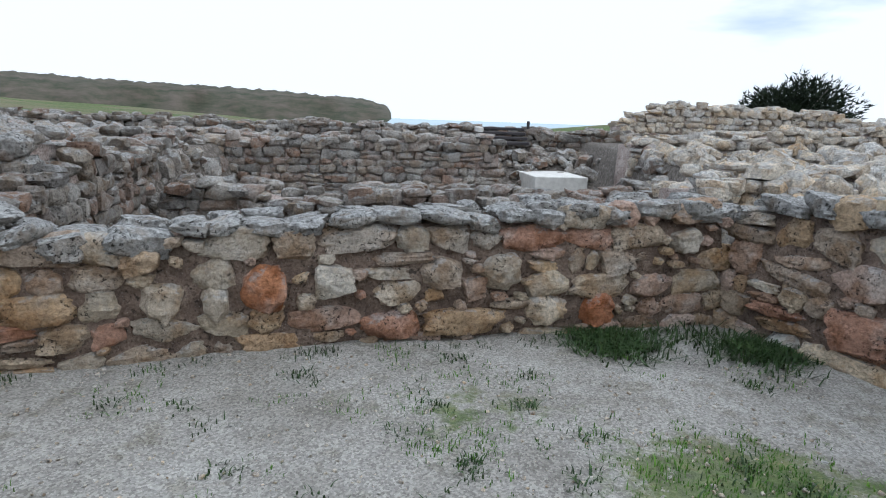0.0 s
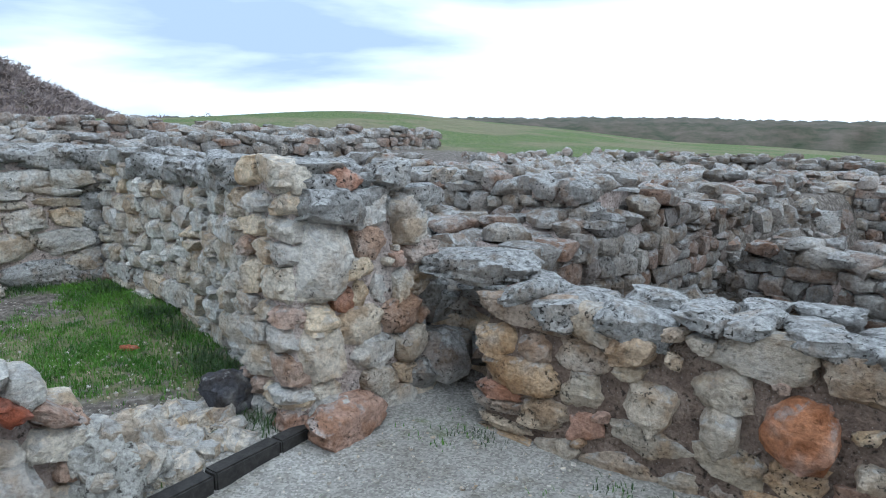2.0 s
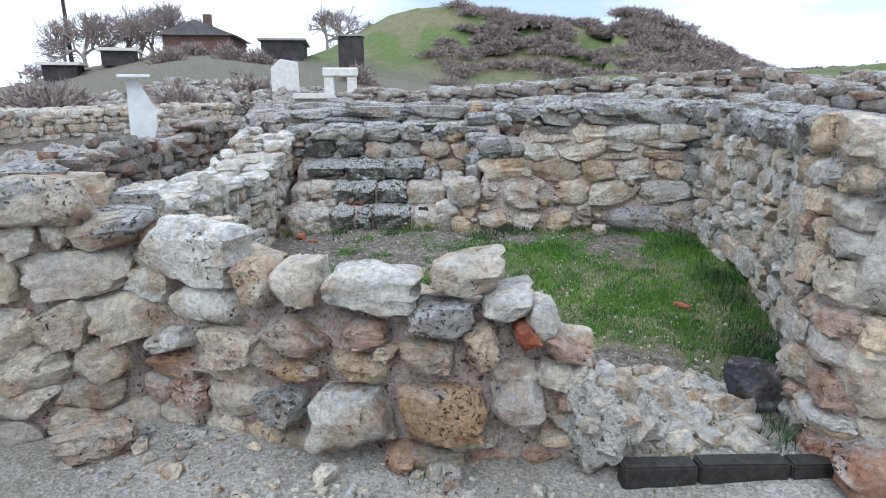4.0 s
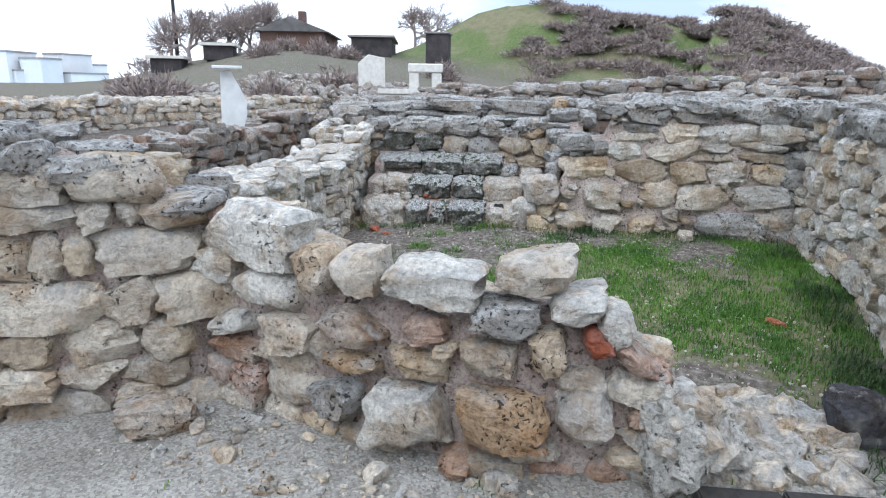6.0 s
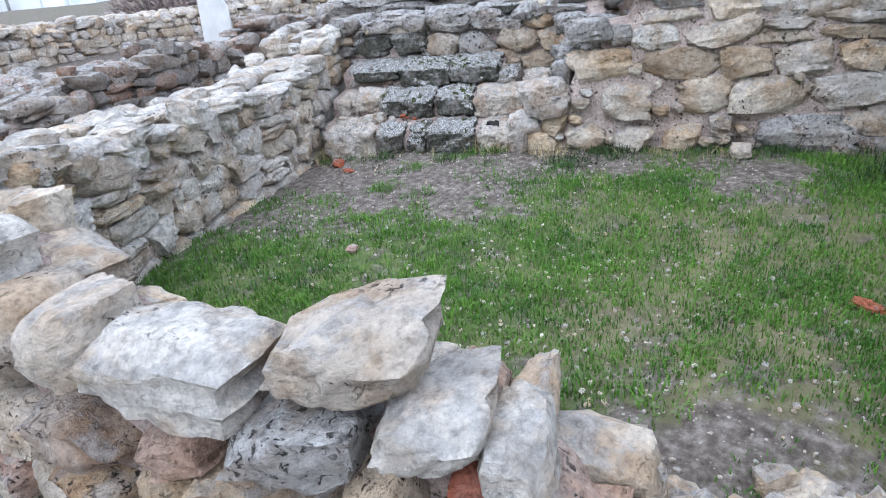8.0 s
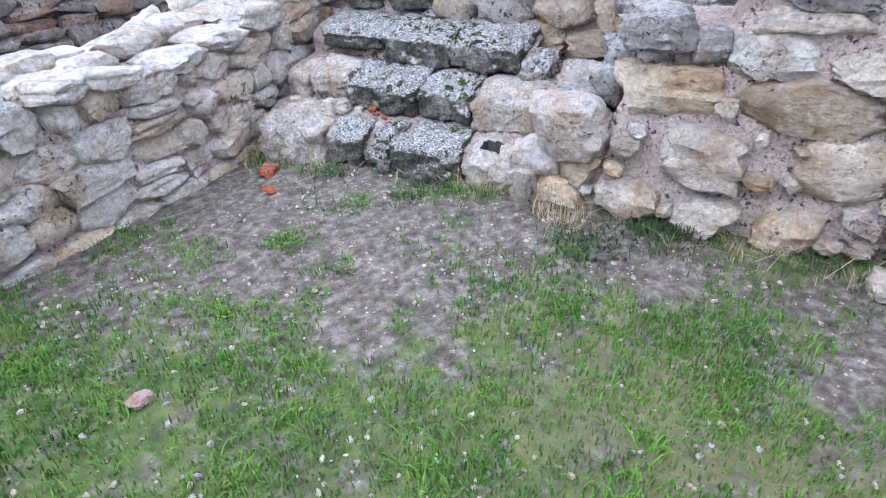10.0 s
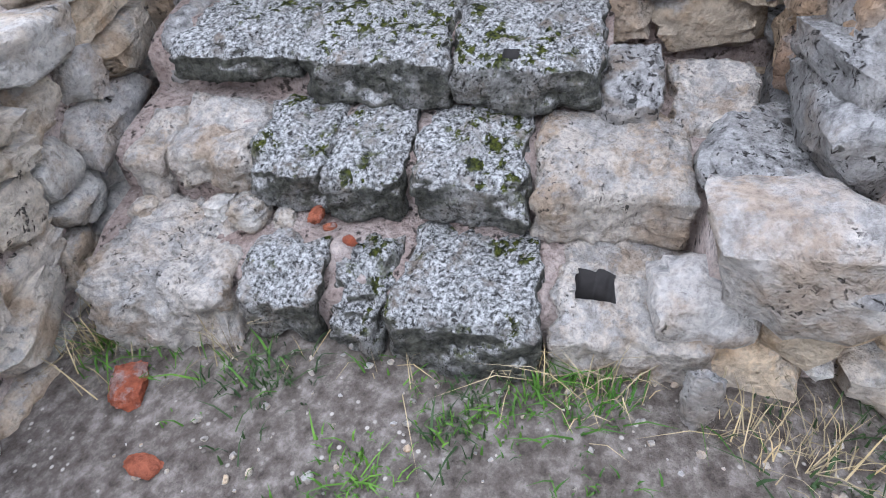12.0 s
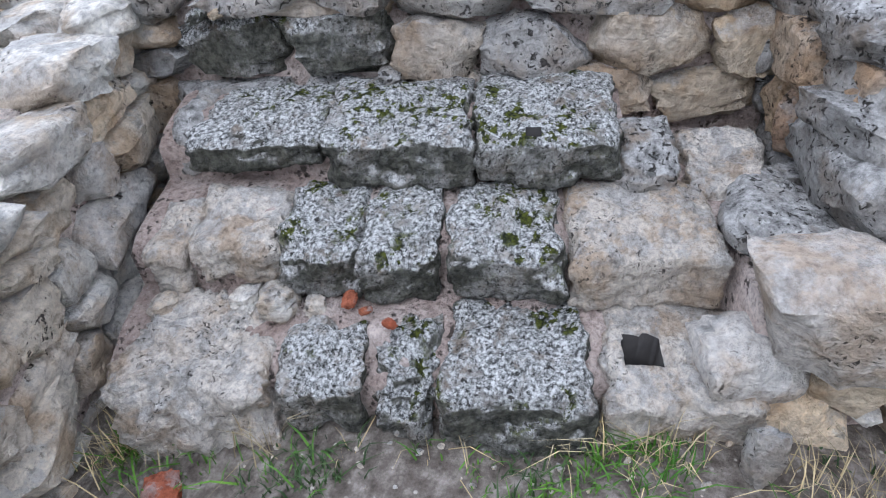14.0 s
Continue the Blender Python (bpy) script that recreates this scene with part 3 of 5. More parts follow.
    for e, on in enumerate(ends):
        if not on:
            continue
        z = base
        s_end = line.length if e else 0.0
        while z < top_f(s_end) - 0.05:
            hh, b = r.uniform(*course), 0.02
            while b < thick - 0.05:
                w = min(r.uniform(0.16, 0.32), thick - b + 0.04)
                p, t, n = line.at(s_end, b + w / 2)
                tt = t if e else -t
                put(block_matrix(Vector((-tt.y, tt.x, 0)), tt, p - tt * 0.03 + Vector((0, 0, z + hh / 2)), (w, 0.2, hh), r.normal(0, 0.05), r.normal(0, 0.1)), mats[int(r.integers(len(mats)))])
                b += w * 0.95
            z += hh * 0.95
    if not near:
        ob = part("stones", heap.mesh("stones", far_mat or M_GREY_J), wall)
        ob["kind"] = "stuff"
    return wall


# ---- the walls round the yard and the grassy room ----
stone_wall("wall_north", "low rubble wall of ochre limestone blocks with grey caps", [(-2.38, 3.1), (-0.6, 3.74), (2.1, 4.40)], 0.5,
           lerp_list([(0, 0.80), (1.2, 0.83), (2.5, 0.88), (4.7, 0.93)]), 0.03, (0.14, 0.23), (0.19, 0.46), (M_OCHRE, M_REDDISH, M_OCHRE, M_TAN), seed=11, core_inset=0.05, proud=0.015, bed=M_EARTH,
           own=[(1.42, 0.44, 0.30, 0.32, M_ORANGE, "large orange burnt limestone block"), (2.20, 0.17, 0.42, 0.20, M_REDDISH, ""), (2.72, 0.17, 0.62, 0.20, M_OCHRE, "long ochre limestone block"),
                (0.85, 0.40, 0.26, 0.24, M_TAN, ""), (1.14, 0.38, 0.16, 0.26, M_TAN, ""), (0.75, 0.65, 0.24, 0.17, M_OCHRE, ""), (1.85, 0.47, 0.26, 0.24, M_PALE, ""),
                (3.68, 0.22, 0.28, 0.26, M_ORANGE, "red stained limestone block"), (3.3, 0.22, 0.32, 0.24, M_PALE, ""), (2.55, 0.5, 0.3, 0.24, M_OCHRE, ""), (2.95, 0.5, 0.3, 0.26, M_TAN, ""),
                (4.35, 0.7, 0.24, 0.2, M_PALE, "")])
stone_wall("wall_east", "ochre and reddish rubble wall beside the yard", [(2.12, 4.42), (2.62, 3.3), (2.95, 1.9), (3.05, 0.2), (2.9, -2.5)], 0.6,
           lerp_list([(0, 0.95), (1.2, 1.12), (3, 1.2), (8, 1.2)]), 0.03, (0.15, 0.25), (0.2, 0.48), (M_OCHRE, M_REDDISH, M_OCHRE, M_PALE), seed=12, core_inset=0.05, bed=M_EARTH,
           own=[(1.0, 0.3, 0.5, 0.3, M_REDDISH, ""), (1.45, 0.25, 0.4, 0.3, M_ORANGE, "")])
stone_wall("wall_room_north", "tall pale rubble wall along the grassy room", [(-6.28, 1.80), (-4.8, 2.17), (-2.82, 2.30)], 0.6,
           lerp_list([(0, 1.40), (1.5, 1.36), (3.3, 1.38)]), 0.12, (0.12, 0.2), (0.15, 0.36), (M_PALE, M_PALE, M_WHITE), seed=13, core_inset=0.065, bed=M_LIME, grey_top=0.12)
stone_wall("wall_pier", "broken end of a tall limestone wall beside the threshold", [(-2.72, 2.26), (-2.86, 3.06)], 0.55,
           lerp_list([(0, 1.37), (0.35, 1.37), (0.42, 1.27), (0.7, 1.25)]), 0.03, (0.12, 0.2), (0.15, 0.28), (M_PALE, M_PALE, M_PALE, M_REDDISH), seed=14, core_inset=0.05, bed=M_LIME, ends=(True, True), proud=0.06,
           own=[(0.14, 0.95, 0.28, 0.42, M_PALE, "tall pale limestone block", 0.08), (0.18, 1.22, 0.36, 0.2, M_GREY, "large grey cap block", 0.1), (0.42, 1.02, 0.22, 0.2, M_REDDISH, ""),
                (0.2, 0.14, 0.5, 0.24, M_REDDISH, "rounded pinkish foot stone", 0.2), (0.13, 0.5, 0.26, 0.36, M_PALE, "", 0.05)])
stone_wall("wall_recess", "shadowed plastered recess in the wall's corner", [(-3.15, 2.9), (-2.85, 3.5), (-2.2, 3.62)], 0.4, 0.64, 0.03, (0.14, 0.24), (0.2, 0.4), (M_GREY, M_PALE), seed=15)
stone_wall("wall_west", "coursed limestone back wall of the grassy room", [(-5.80, -0.46), (-6.10, 0.60), (-6.40, 1.66)], 0.6,
           lerp_list([(0, 0.62), (0.30, 0.63), (0.34, 0.86), (0.42, 0.90), (0.46, 1.10), (0.7, 1.12), (0.74, 1.34), (1.0, 1.38), (2.3, 1.42)]), 0.15, (0.16, 0.25), (0.24, 0.48),
           (M_PALE, M_PALE, M_WHITE, M_TAN), seed=16, grey_top=0.2, proud=0.02, core_inset=0.065, bed=M_LIME,
           own=[(1.85, 0.32, 0.66, 0.26, M_GREY, "long grey foundation block"), (0.15, 0.58, 0.40, 0.30, M_PALE, "pale tooled corner block", 0.05), (0.45, 0.3, 0.3, 0.22, M_PALE, ""),
                (0.72, 0.56, 0.36, 0.26, M_PALE, ""), (0.78, 0.28, 0.28, 0.22, M_PALE, ""), (1.1, 0.3, 0.26, 0.22, M_PALE, "")])
stone_wall("wall_west_stub", "short grey stub of masonry beside a dark joint", [(-6.42, 1.74), (-6.54, 2.25)], 0.5, 1.38, 0.15, (0.14, 0.22), (0.2, 0.34), (M_GREY, M_PALE), seed=17, ends=(True, False))
stone_wall("wall_room_south", "pale rubble wall with mortar along the grassy room", [(-2.35, -1.0), (-3.84, -1.58), (-4.9, -1.88), (-5.33, -2.08), (-6.25, -2.42)], 0.55,
           lerp_list([(0, 0.95), (1.5, 0.84), (2.6, 0.82), (3.2, 0.84), (3.7, 1.0), (4.3, 1.12)]), 0.1, (0.1, 0.18), (0.14, 0.34), (M_PALE, M_WHITE, M_PALE, M_WHITE), seed=18, back=True, cap=M_WHITE, core_inset=0.065, proud=0.02, bed=M_LIME)
stone_wall("wall_broken", "collapsed rubble wall end stepping down to the threshold", [(-2.22, -0.62), (-2.2, 0.15), (-2.3, 0.75), (-2.52, 1.32)], 0.42,
           lerp_list([(0, 0.96), (0.35, 0.92), (0.55, 0.80), (0.8, 0.74), (1.3, 0.76), (1.7, 0.74), (1.85, 0.62), (2.0, 0.50)]), 0.03, (0.1, 0.17), (0.13, 0.3), (M_PALE, M_TAN, M_PALE, M_REDDISH), cap=None, seed=19,
           proud=0.05, ends=(False, True), back=True, core_inset=0.05,
           own=[(0.28, 0.88, 0.50, 0.30, M_WHITE, "large weathered grey cap block", 0.05), (0.05, 0.72, 0.26, 0.16, M_WHITE, ""), (0.36, 0.66, 0.34, 0.20, M_WHITE, ""),
                (0.60, 0.78, 0.21, 0.21, M_OCHRE, "ochre cap block with a pale top", 0.05), (0.80, 0.79, 0.22, 0.19, M_PALE, "", 0.03), (1.13, 0.79, 0.42, 0.19, M_WHITE, "cracked pale cap block", 0.05),
                (1.53, 0.84, 0.31, 0.18, M_PALE, "rounded pale boulder on top", -0.02), (1.69, 0.74, 0.21, 0.13, M_WHITE, "", 0.04), (1.83, 0.67, 0.15, 0.14, M_WHITE, ""),
                (1.76, 0.62, 0.11, 0.10, M_RED, "red clay tile fragment", 0.07, 0.4), (1.90, 0.55, 0.22, 0.08, M_REDDISH, "", 0.05, 0.6),
                (0.10, 0.46, 0.28, 0.12, M_WHITE, "", 0.06), (0.46, 0.47, 0.27, 0.19, M_PALE, ""), (0.80, 0.57, 0.31, 0.15, M_OCHRE, "orange banded block", 0.05), (0.79, 0.42, 0.27, 0.10, M_OCHRE, ""),
                (1.09, 0.60, 0.22, 0.11, M_REDDISH, ""), (1.08, 0.45, 0.26, 0.13, M_TAN, ""), (1.19, 0.53, 0.11, 0.06, M_PALE, ""), (1.42, 0.68, 0.28, 0.13, M_GREY, "", 0.04), (1.36, 0.52, 0.22, 0.15, M_TAN, ""),
                (1.58, 0.56, 0.16, 0.19, M_OCHRE, ""), (1.05, 0.24, 0.37, 0.27, M_WHITE, "white-grey block near the ground", 0.12), (1.43, 0.28, 0.36, 0.26, M_OCHRE, "brown banded block", 0.11),
                (1.73, 0.32, 0.23, 0.21, M_PALE, "", 0.08), (0.70, 0.24, 0.27, 0.20, M_GREY, "", 0.05), (1.26, 0.08, 0.14, 0.11, M_REDDISH, "red-brown stone at the wall's foot", 0.1)])
stone_wall("wall_south_west", "tall rubble wall of large ochre blocks", [(-0.7, -2.6), (-1.55, -1.25), (-2.2, -0.60)], 0.55,
           lerp_list([(0, 1.25), (1.5, 1.28), (2.0, 1.26), (2.25, 1.14), (2.5, 1.0)]), 0.03, (0.13, 0.24), (0.18, 0.42), (M_PALE, M_TAN, M_PALE), seed=20, back=True)


# ---- the stair ----
S_O = Vector((-5.27, -2.02, 0))
S_U = Vector((-0.319, 0.948, 0)).normalized()
S_N = Vector((S_U.y, -S_U.x, 0))


def stair_block(parent, u0, u1, back0, back1, z0, z1, mat, seed, label="", rough=0.035, hole=None, droop=0.055):
    """One hewn, weather-rounded block of a step."""
    r = np.random.default_rng(seed)
    off = Vector(r.uniform(-40, 40, 3))
    nu, nv, nw = max(4, int((u1 - u0) / 0.013)), max(4, int((back1 - back0) / 0.013)), max(4, int((z1 - z0) / 0.013))
    bm = bmesh.new()
    seen = {}
    size = Vector((u1 - u0, back1 - back0, z1 - z0))

    def vert(i, j, k):
        key = (i, j, k)
        if key not in seen:
            p = Vector((i / nu, j / nv, k / nw))
            q = Vector((p.x * size.x, p.y * size.y, p.z * size.z))
            # round the edges by pulling towards a box shrunk by the radius
            rad = 0.03
            c = Vector([min(max(q[a], rad), size[a] - rad) for a in range(3)])
            d = q - c
            if d.length > 1e-6:
                q = c + d.normalized() * rad
            q.z -= droop * (1 - p.y) ** 1.6 * p.z
            w = q * 5 + off
            q += (q - size / 2).normalized() * rough * (noise.noise(w) + 0.7 * noise.noise(w * 2.7) + 0.4 * noise.noise(w * 6) + 0.3 * noise.noise(w * 12) - 0.55 * max(0.0, noise.noise(w * 9 + off) - 0.22))
            seen[key] = bm.verts.new(S_O + S_U * (u0 + q.x) - S_N * (back0 + q.y) + Vector((0, 0, z0 + q.z)))
        return seen[key]

    def skip(i, j):
        if not hole:
            return False
        a, b = (i + 0.5) / nu, (j + 0.5) / nv
        return hole[0] < a < hole[1] and hole[2] < b < hole[3]

    rim = []
    for i in range(nu):
        for j in range(nv):
            if not skip(i, j):
                bm.faces.new((vert(i, j, nw), vert(i + 1, j, nw), vert(i + 1, j + 1, nw), vert(i, j + 1, nw)))
            bm.faces.new((vert(i, j + 1, 0), vert(i + 1, j + 1, 0), vert(i + 1, j, 0), vert(i, j, 0)))
    for i in range(nu):
        for k in range(nw):
            bm.faces.new((vert(i, 0, k), vert(i + 1, 0, k), vert(i + 1, 0, k + 1), vert(i, 0, k + 1)))
            bm.faces.new((vert(i, nv, k + 1), vert(i + 1, nv, k + 1), vert(i + 1, nv, k), vert(i, nv, k)))
    for j in range(nv):
        for k in range(nw):
            bm.faces.new((vert(0, j, k + 1), vert(0, j + 1, k + 1), vert(0, j + 1, k), vert(0, j, k)))
            bm.faces.new((vert(nu, j, k), vert(nu, j + 1, k), vert(nu, j + 1, k + 1), vert(nu, j, k + 1)))
    # walls and floor of the hole take the near-black colour as painted shade
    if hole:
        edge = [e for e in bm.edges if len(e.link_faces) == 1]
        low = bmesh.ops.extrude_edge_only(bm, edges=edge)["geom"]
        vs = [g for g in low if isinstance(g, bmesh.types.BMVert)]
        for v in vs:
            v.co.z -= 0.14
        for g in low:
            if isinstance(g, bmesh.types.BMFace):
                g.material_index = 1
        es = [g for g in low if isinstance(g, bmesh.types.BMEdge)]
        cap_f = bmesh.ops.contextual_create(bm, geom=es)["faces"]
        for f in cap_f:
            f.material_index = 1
    bmesh.ops.recalc_face_normals(bm, faces=bm.faces[:])
    me = bpy.data.meshes.new("stone")
    bm.to_mesh(me)
    bm.free()
    me.materials.append(mat)
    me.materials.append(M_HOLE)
    me.shade_smooth()
    return part("stone", me, parent, label)


def stair_fill(name, back0, z, drop, label, hi=1.68):
    """The mortar bed of one step: it rises in the joints almost to the blocks' worn tops."""
    bm = bmesh.new()
    prof = [(back0, 0.0), (back0, z - drop - 0.16), (back0, z - drop - 0.03), (back0 + 0.06, z - drop * 0.7 - 0.012), (back0 + 0.14, z - drop * 0.4 - 0.006), (back0 + 0.24, z - 0.004), (back0 + 0.33, z + 0.008), (1.2, z + 0.008)]
    us = np.linspace(0.03, hi, 70)
    rows = []
    for b, zz in prof:
        rows.append([])
        for u in us:
            q = Vector((u * 9, b * 9, zz * 9))
            w = 0.022 * noise.noise(q) + 0.012 * noise.noise(q * 2.6)
            rows[-1].append(bm.verts.new(S_O + S_U * u - S_N * (b - w) + Vector((0, 0, zz + w))))
    for ra, rb in zip(rows, rows[1:]):
        for i in range(len(us) - 1):
            bm.faces.new((ra[i], ra[i + 1], rb[i + 1], rb[i]))
    me = bpy.data.meshes.new(name)
    bm.to_mesh(me)
    bm.free()
    me.materials.append(M_MORTAR)
    me.shade_smooth()
    return tagged(new(name, me), label, "stone step", kind="structure")


st1 = stair_fill("stair_step", 0.05, 0.415, 0.055, "lowest stair step of worn limestone blocks set in mortar", 1.34)
stair_block(st1, 0.10, 0.48, -0.05, 0.30, 0.13, 0.42, M_STEP_CLEAN, 1, "broad worn limestone block", 0.055)
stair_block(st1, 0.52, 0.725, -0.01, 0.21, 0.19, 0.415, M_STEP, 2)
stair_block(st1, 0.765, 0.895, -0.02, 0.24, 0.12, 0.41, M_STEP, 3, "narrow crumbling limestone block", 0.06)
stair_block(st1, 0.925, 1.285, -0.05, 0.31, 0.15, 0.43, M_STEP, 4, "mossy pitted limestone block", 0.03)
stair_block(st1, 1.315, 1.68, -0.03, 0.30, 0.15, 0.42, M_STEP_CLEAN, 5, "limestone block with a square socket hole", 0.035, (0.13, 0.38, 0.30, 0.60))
st2 = stair_fill("stair_step", 0.33, 0.605, 0.055, "middle stair step of pitted mossy limestone blocks")
stair_block(st2, 0.08, 0.195, 0.28, 0.52, 0.40, 0.61, M_STEP_CLEAN, 6)
stair_block(st2, 0.225, 0.47, 0.30, 0.56, 0.46, 0.615, M_STEP_CLEAN, 7, "", 0.05)
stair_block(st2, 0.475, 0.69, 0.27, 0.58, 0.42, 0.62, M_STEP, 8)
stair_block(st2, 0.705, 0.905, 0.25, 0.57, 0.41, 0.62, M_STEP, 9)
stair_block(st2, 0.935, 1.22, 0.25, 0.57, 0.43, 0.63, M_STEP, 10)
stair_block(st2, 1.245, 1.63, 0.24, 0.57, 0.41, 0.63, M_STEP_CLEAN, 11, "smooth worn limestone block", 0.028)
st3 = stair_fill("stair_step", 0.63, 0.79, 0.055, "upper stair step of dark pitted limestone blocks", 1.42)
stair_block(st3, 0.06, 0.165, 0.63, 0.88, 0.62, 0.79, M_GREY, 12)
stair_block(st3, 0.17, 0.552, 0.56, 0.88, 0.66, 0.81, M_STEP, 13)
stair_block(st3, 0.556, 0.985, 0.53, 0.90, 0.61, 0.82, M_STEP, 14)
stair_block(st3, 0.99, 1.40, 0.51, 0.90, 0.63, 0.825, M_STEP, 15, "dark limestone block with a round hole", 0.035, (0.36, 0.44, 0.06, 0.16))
stair_block(st3, 1.41, 1.55, 0.50, 0.74, 0.56, 0.74, M_GREY, 16)
stair_block(st3, 1.58, 1.80, 0.50, 0.76, 0.50, 0.69, M_STEP_CLEAN, 17)


def stair_pt(u, b):
    p = S_O + S_U * u - S_N * b
    return (p.x, p.y)


stone_wall("wall_stair_head", "rough limestone masonry closing the head of the stair", [stair_pt(-0.15, 0.86), stair_pt(0.9, 0.86), stair_pt(1.9, 0.86)], 0.5,
           lerp_list([(0, 1.1), (2.0, 1.16)]), 0.7, (0.16, 0.24), (0.2, 0.42), (M_GREY, M_TAN, M_TAN, M_STEP), seed=34)
stone_wall("wall_stair_upper", "wide grey slabs of the upper stair", [stair_pt(-0.3, 1.5), stair_pt(1.5, 1.5)], 0.5, 1.34, 0.9, (0.14, 0.2), (0.4, 0.8), (M_GREY,), seed=32, cap_size=(0.5, 0.9))
stone_wall("wall_stair_side", "stepped grey masonry beside the stair", [stair_pt(1.84, 1.6), stair_pt(1.86, 0.44)], 0.45,
           lerp_list([(0, 1.40), (0.6, 1.34), (0.95, 1.12), (1.2, 0.85)]), 0.5, (0.14, 0.22), (0.2, 0.4), (M_GREY, M_OCHRE), seed=33, ends=(False, True))

# ---- outlying walls ----
def ragged(z, amp, seed):
    """A ruined wall's uneven top."""
    return lambda s: z(s) + amp * noise.noise(Vector((s * 0.9, seed, 0))) + 0.6 * amp * noise.noise(Vector((s * 2.6, seed, 5)))


FAR = dict(near=False)
stone_wall("wall_outer", "low grey rubble wall beyond the yard", [(-3.0, 6.6), (-0.4, 6.5), (3.2, 7.0)], 0.6, ragged(lerp_list([(0, 0.62), (3, 0.66), (6, 0.75)]), 0.13, 1), 0.0, seed=41, far_mat=M_DUSK_J, ends=(True, True), **FAR)
stone_wall("wall_outer", "grey rubble wall running away from the yard", [(-2.75, 3.75), (-3.3, 7.0), (-4.0, 10.2)], 1.0, ragged(lerp_list([(0, 0.92), (3, 1.05), (6.4, 1.15)]), 0.13, 2), 0.0, seed=42, far_mat=M_DUSK_J, **FAR)
stone_wall("wall_outer", "reddish and grey rubble wall beyond the yard", [(-4.5, 9.7), (-1.0, 10.4), (1.0, 10.7)], 0.8, ragged(lerp_list([(0, 1.1), (8, 1.15)]), 0.13, 3), 0.0, seed=43, far_mat=M_MIX_J, **FAR)
stone_wall("wall_outer", "far grey rubble wall", [(-9, 12.2), (-3, 13.4), (4.2, 13.6)], 1.2, ragged(lambda s: 1.28, 0.13, 4), 0.3, seed=44, far_mat=M_DUSK_J, **FAR)
stone_wall("wall_outer", "pale terraced rubble wall", [(2.4, 5.6), (4.5, 6.4), (9, 6.2)], 0.7, ragged(lerp_list([(0, 0.95), (3, 1.18), (7, 1.3)]), 0.13, 5), 0.3, seed=45, far_mat=M_PALE_J, **FAR)
stone_wall("wall_outer", "pale terraced rubble wall", [(3.0, 9.6), (6, 10.0), (14, 8.6)], 0.8, ragged(lerp_list([(0, 1.25), (4, 1.5), (11, 1.55)]), 0.13, 6), 0.3, seed=46, far_mat=M_PALE_J, **FAR)
stone_wall("wall_outer", "tall pale wall ruin near the shore", [(4.2, 14.6), (9, 15.2), (20, 13.0)], 0.9, ragged(lerp_list([(0, 1.5), (1.2, 2.0), (4, 1.95), (8, 1.65), (16, 1.6)]), 0.13, 7), 0.3, seed=47, far_mat=M_PALE_J, **FAR)
stone_wall("wall_outer", "reddish sunken wall past the grassy room", [(-3.2, -3.1), (-6.1, -4.4), (-8.6, -5.2)], 0.5, ragged(lerp_list([(0, 0.75), (3, 0.95), (6, 1.05)]), 0.13, 8), 0.0, seed=48, far_mat=M_MIX_J, **FAR)
stone_wall("wall_outer", "low grey rubble wall past the grassy room", [(-7.2, -2.4), (-8.3, -3.9), (-12, -6.5)], 0.6, ragged(lambda s: 1.15, 0.13, 9), 0.0, seed=49, far_mat=M_GREY_J, **FAR)
stone_wall("wall_outer", "low pale rubble wall in the distance", [(-3.0, -8.0), (-8.5, -9.5), (-14, -9.5)], 0.8, ragged(lambda s: 1.15, 0.13, 10), 0.2, seed=50, far_mat=M_PALE_J, **FAR)
stone_wall("wall_outer", "grey rubble wall behind the room", [(-7.6, -0.6), (-8.1, 2.2), (-8.3, 5.6)], 0.9, ragged(lerp_list([(0, 1.32), (2, 1.5), (6, 1.5)]), 0.13, 11), 0.6, seed=51, far_mat=M_GREY_J, **FAR)
stone_wall("wall_outer", "grey rubble wall behind the room", [(-10.5, -4.5), (-11.0, 3.0), (-11.5, 9)], 0.9, ragged(lerp_list([(0, 1.4), (6, 1.72), (12, 1.7)]), 0.13, 12), 0.6, seed=52, far_mat=M_GREY_J, **FAR)
stone_wall("wall_outer", "grey rubble wall beside the recess", [(-6.6, 4.2), (-3.2, 4.6)], 0.8, ragged(lambda s: 1.25, 0.13, 13), 0.6, seed=53, far_mat=M_GREY_J, **FAR)


def rubble(name, label, spots, n, size, mat, seed, lift=0.0):
    """Loose stones strewn over patches (x, y, spread x, spread y)."""
    r = np.random.default_rng(seed)
    heap = Heap(LIB_RUB)
    for i in range(n):
        a, b, c, d = spots[int(r.integers(len(spots)))]
        x, y = a + r.uniform(-c, c), b + r.uniform(-d, d)
        k = size[0] + (size[1] - size[0]) * r.random() ** 2.2
        dims = k * r.uniform(0.6, 1.1, 3) * (1, 1, 0.75)
        z = float(height(np.array(x), np.array(y))) + dims[2] * r.uniform(0.0, 0.3) + lift
        heap.add(Matrix.Translation((x, y, z)) @ Euler(r.uniform(-0.5, 0.5, 3) * (1, 1, 6)).to_matrix().to_4x4() @ Matrix.Diagonal((*dims, 1)), i)
    return tagged(new(name, heap.mesh(name, mat)), label, "rubble", kind="stuff")


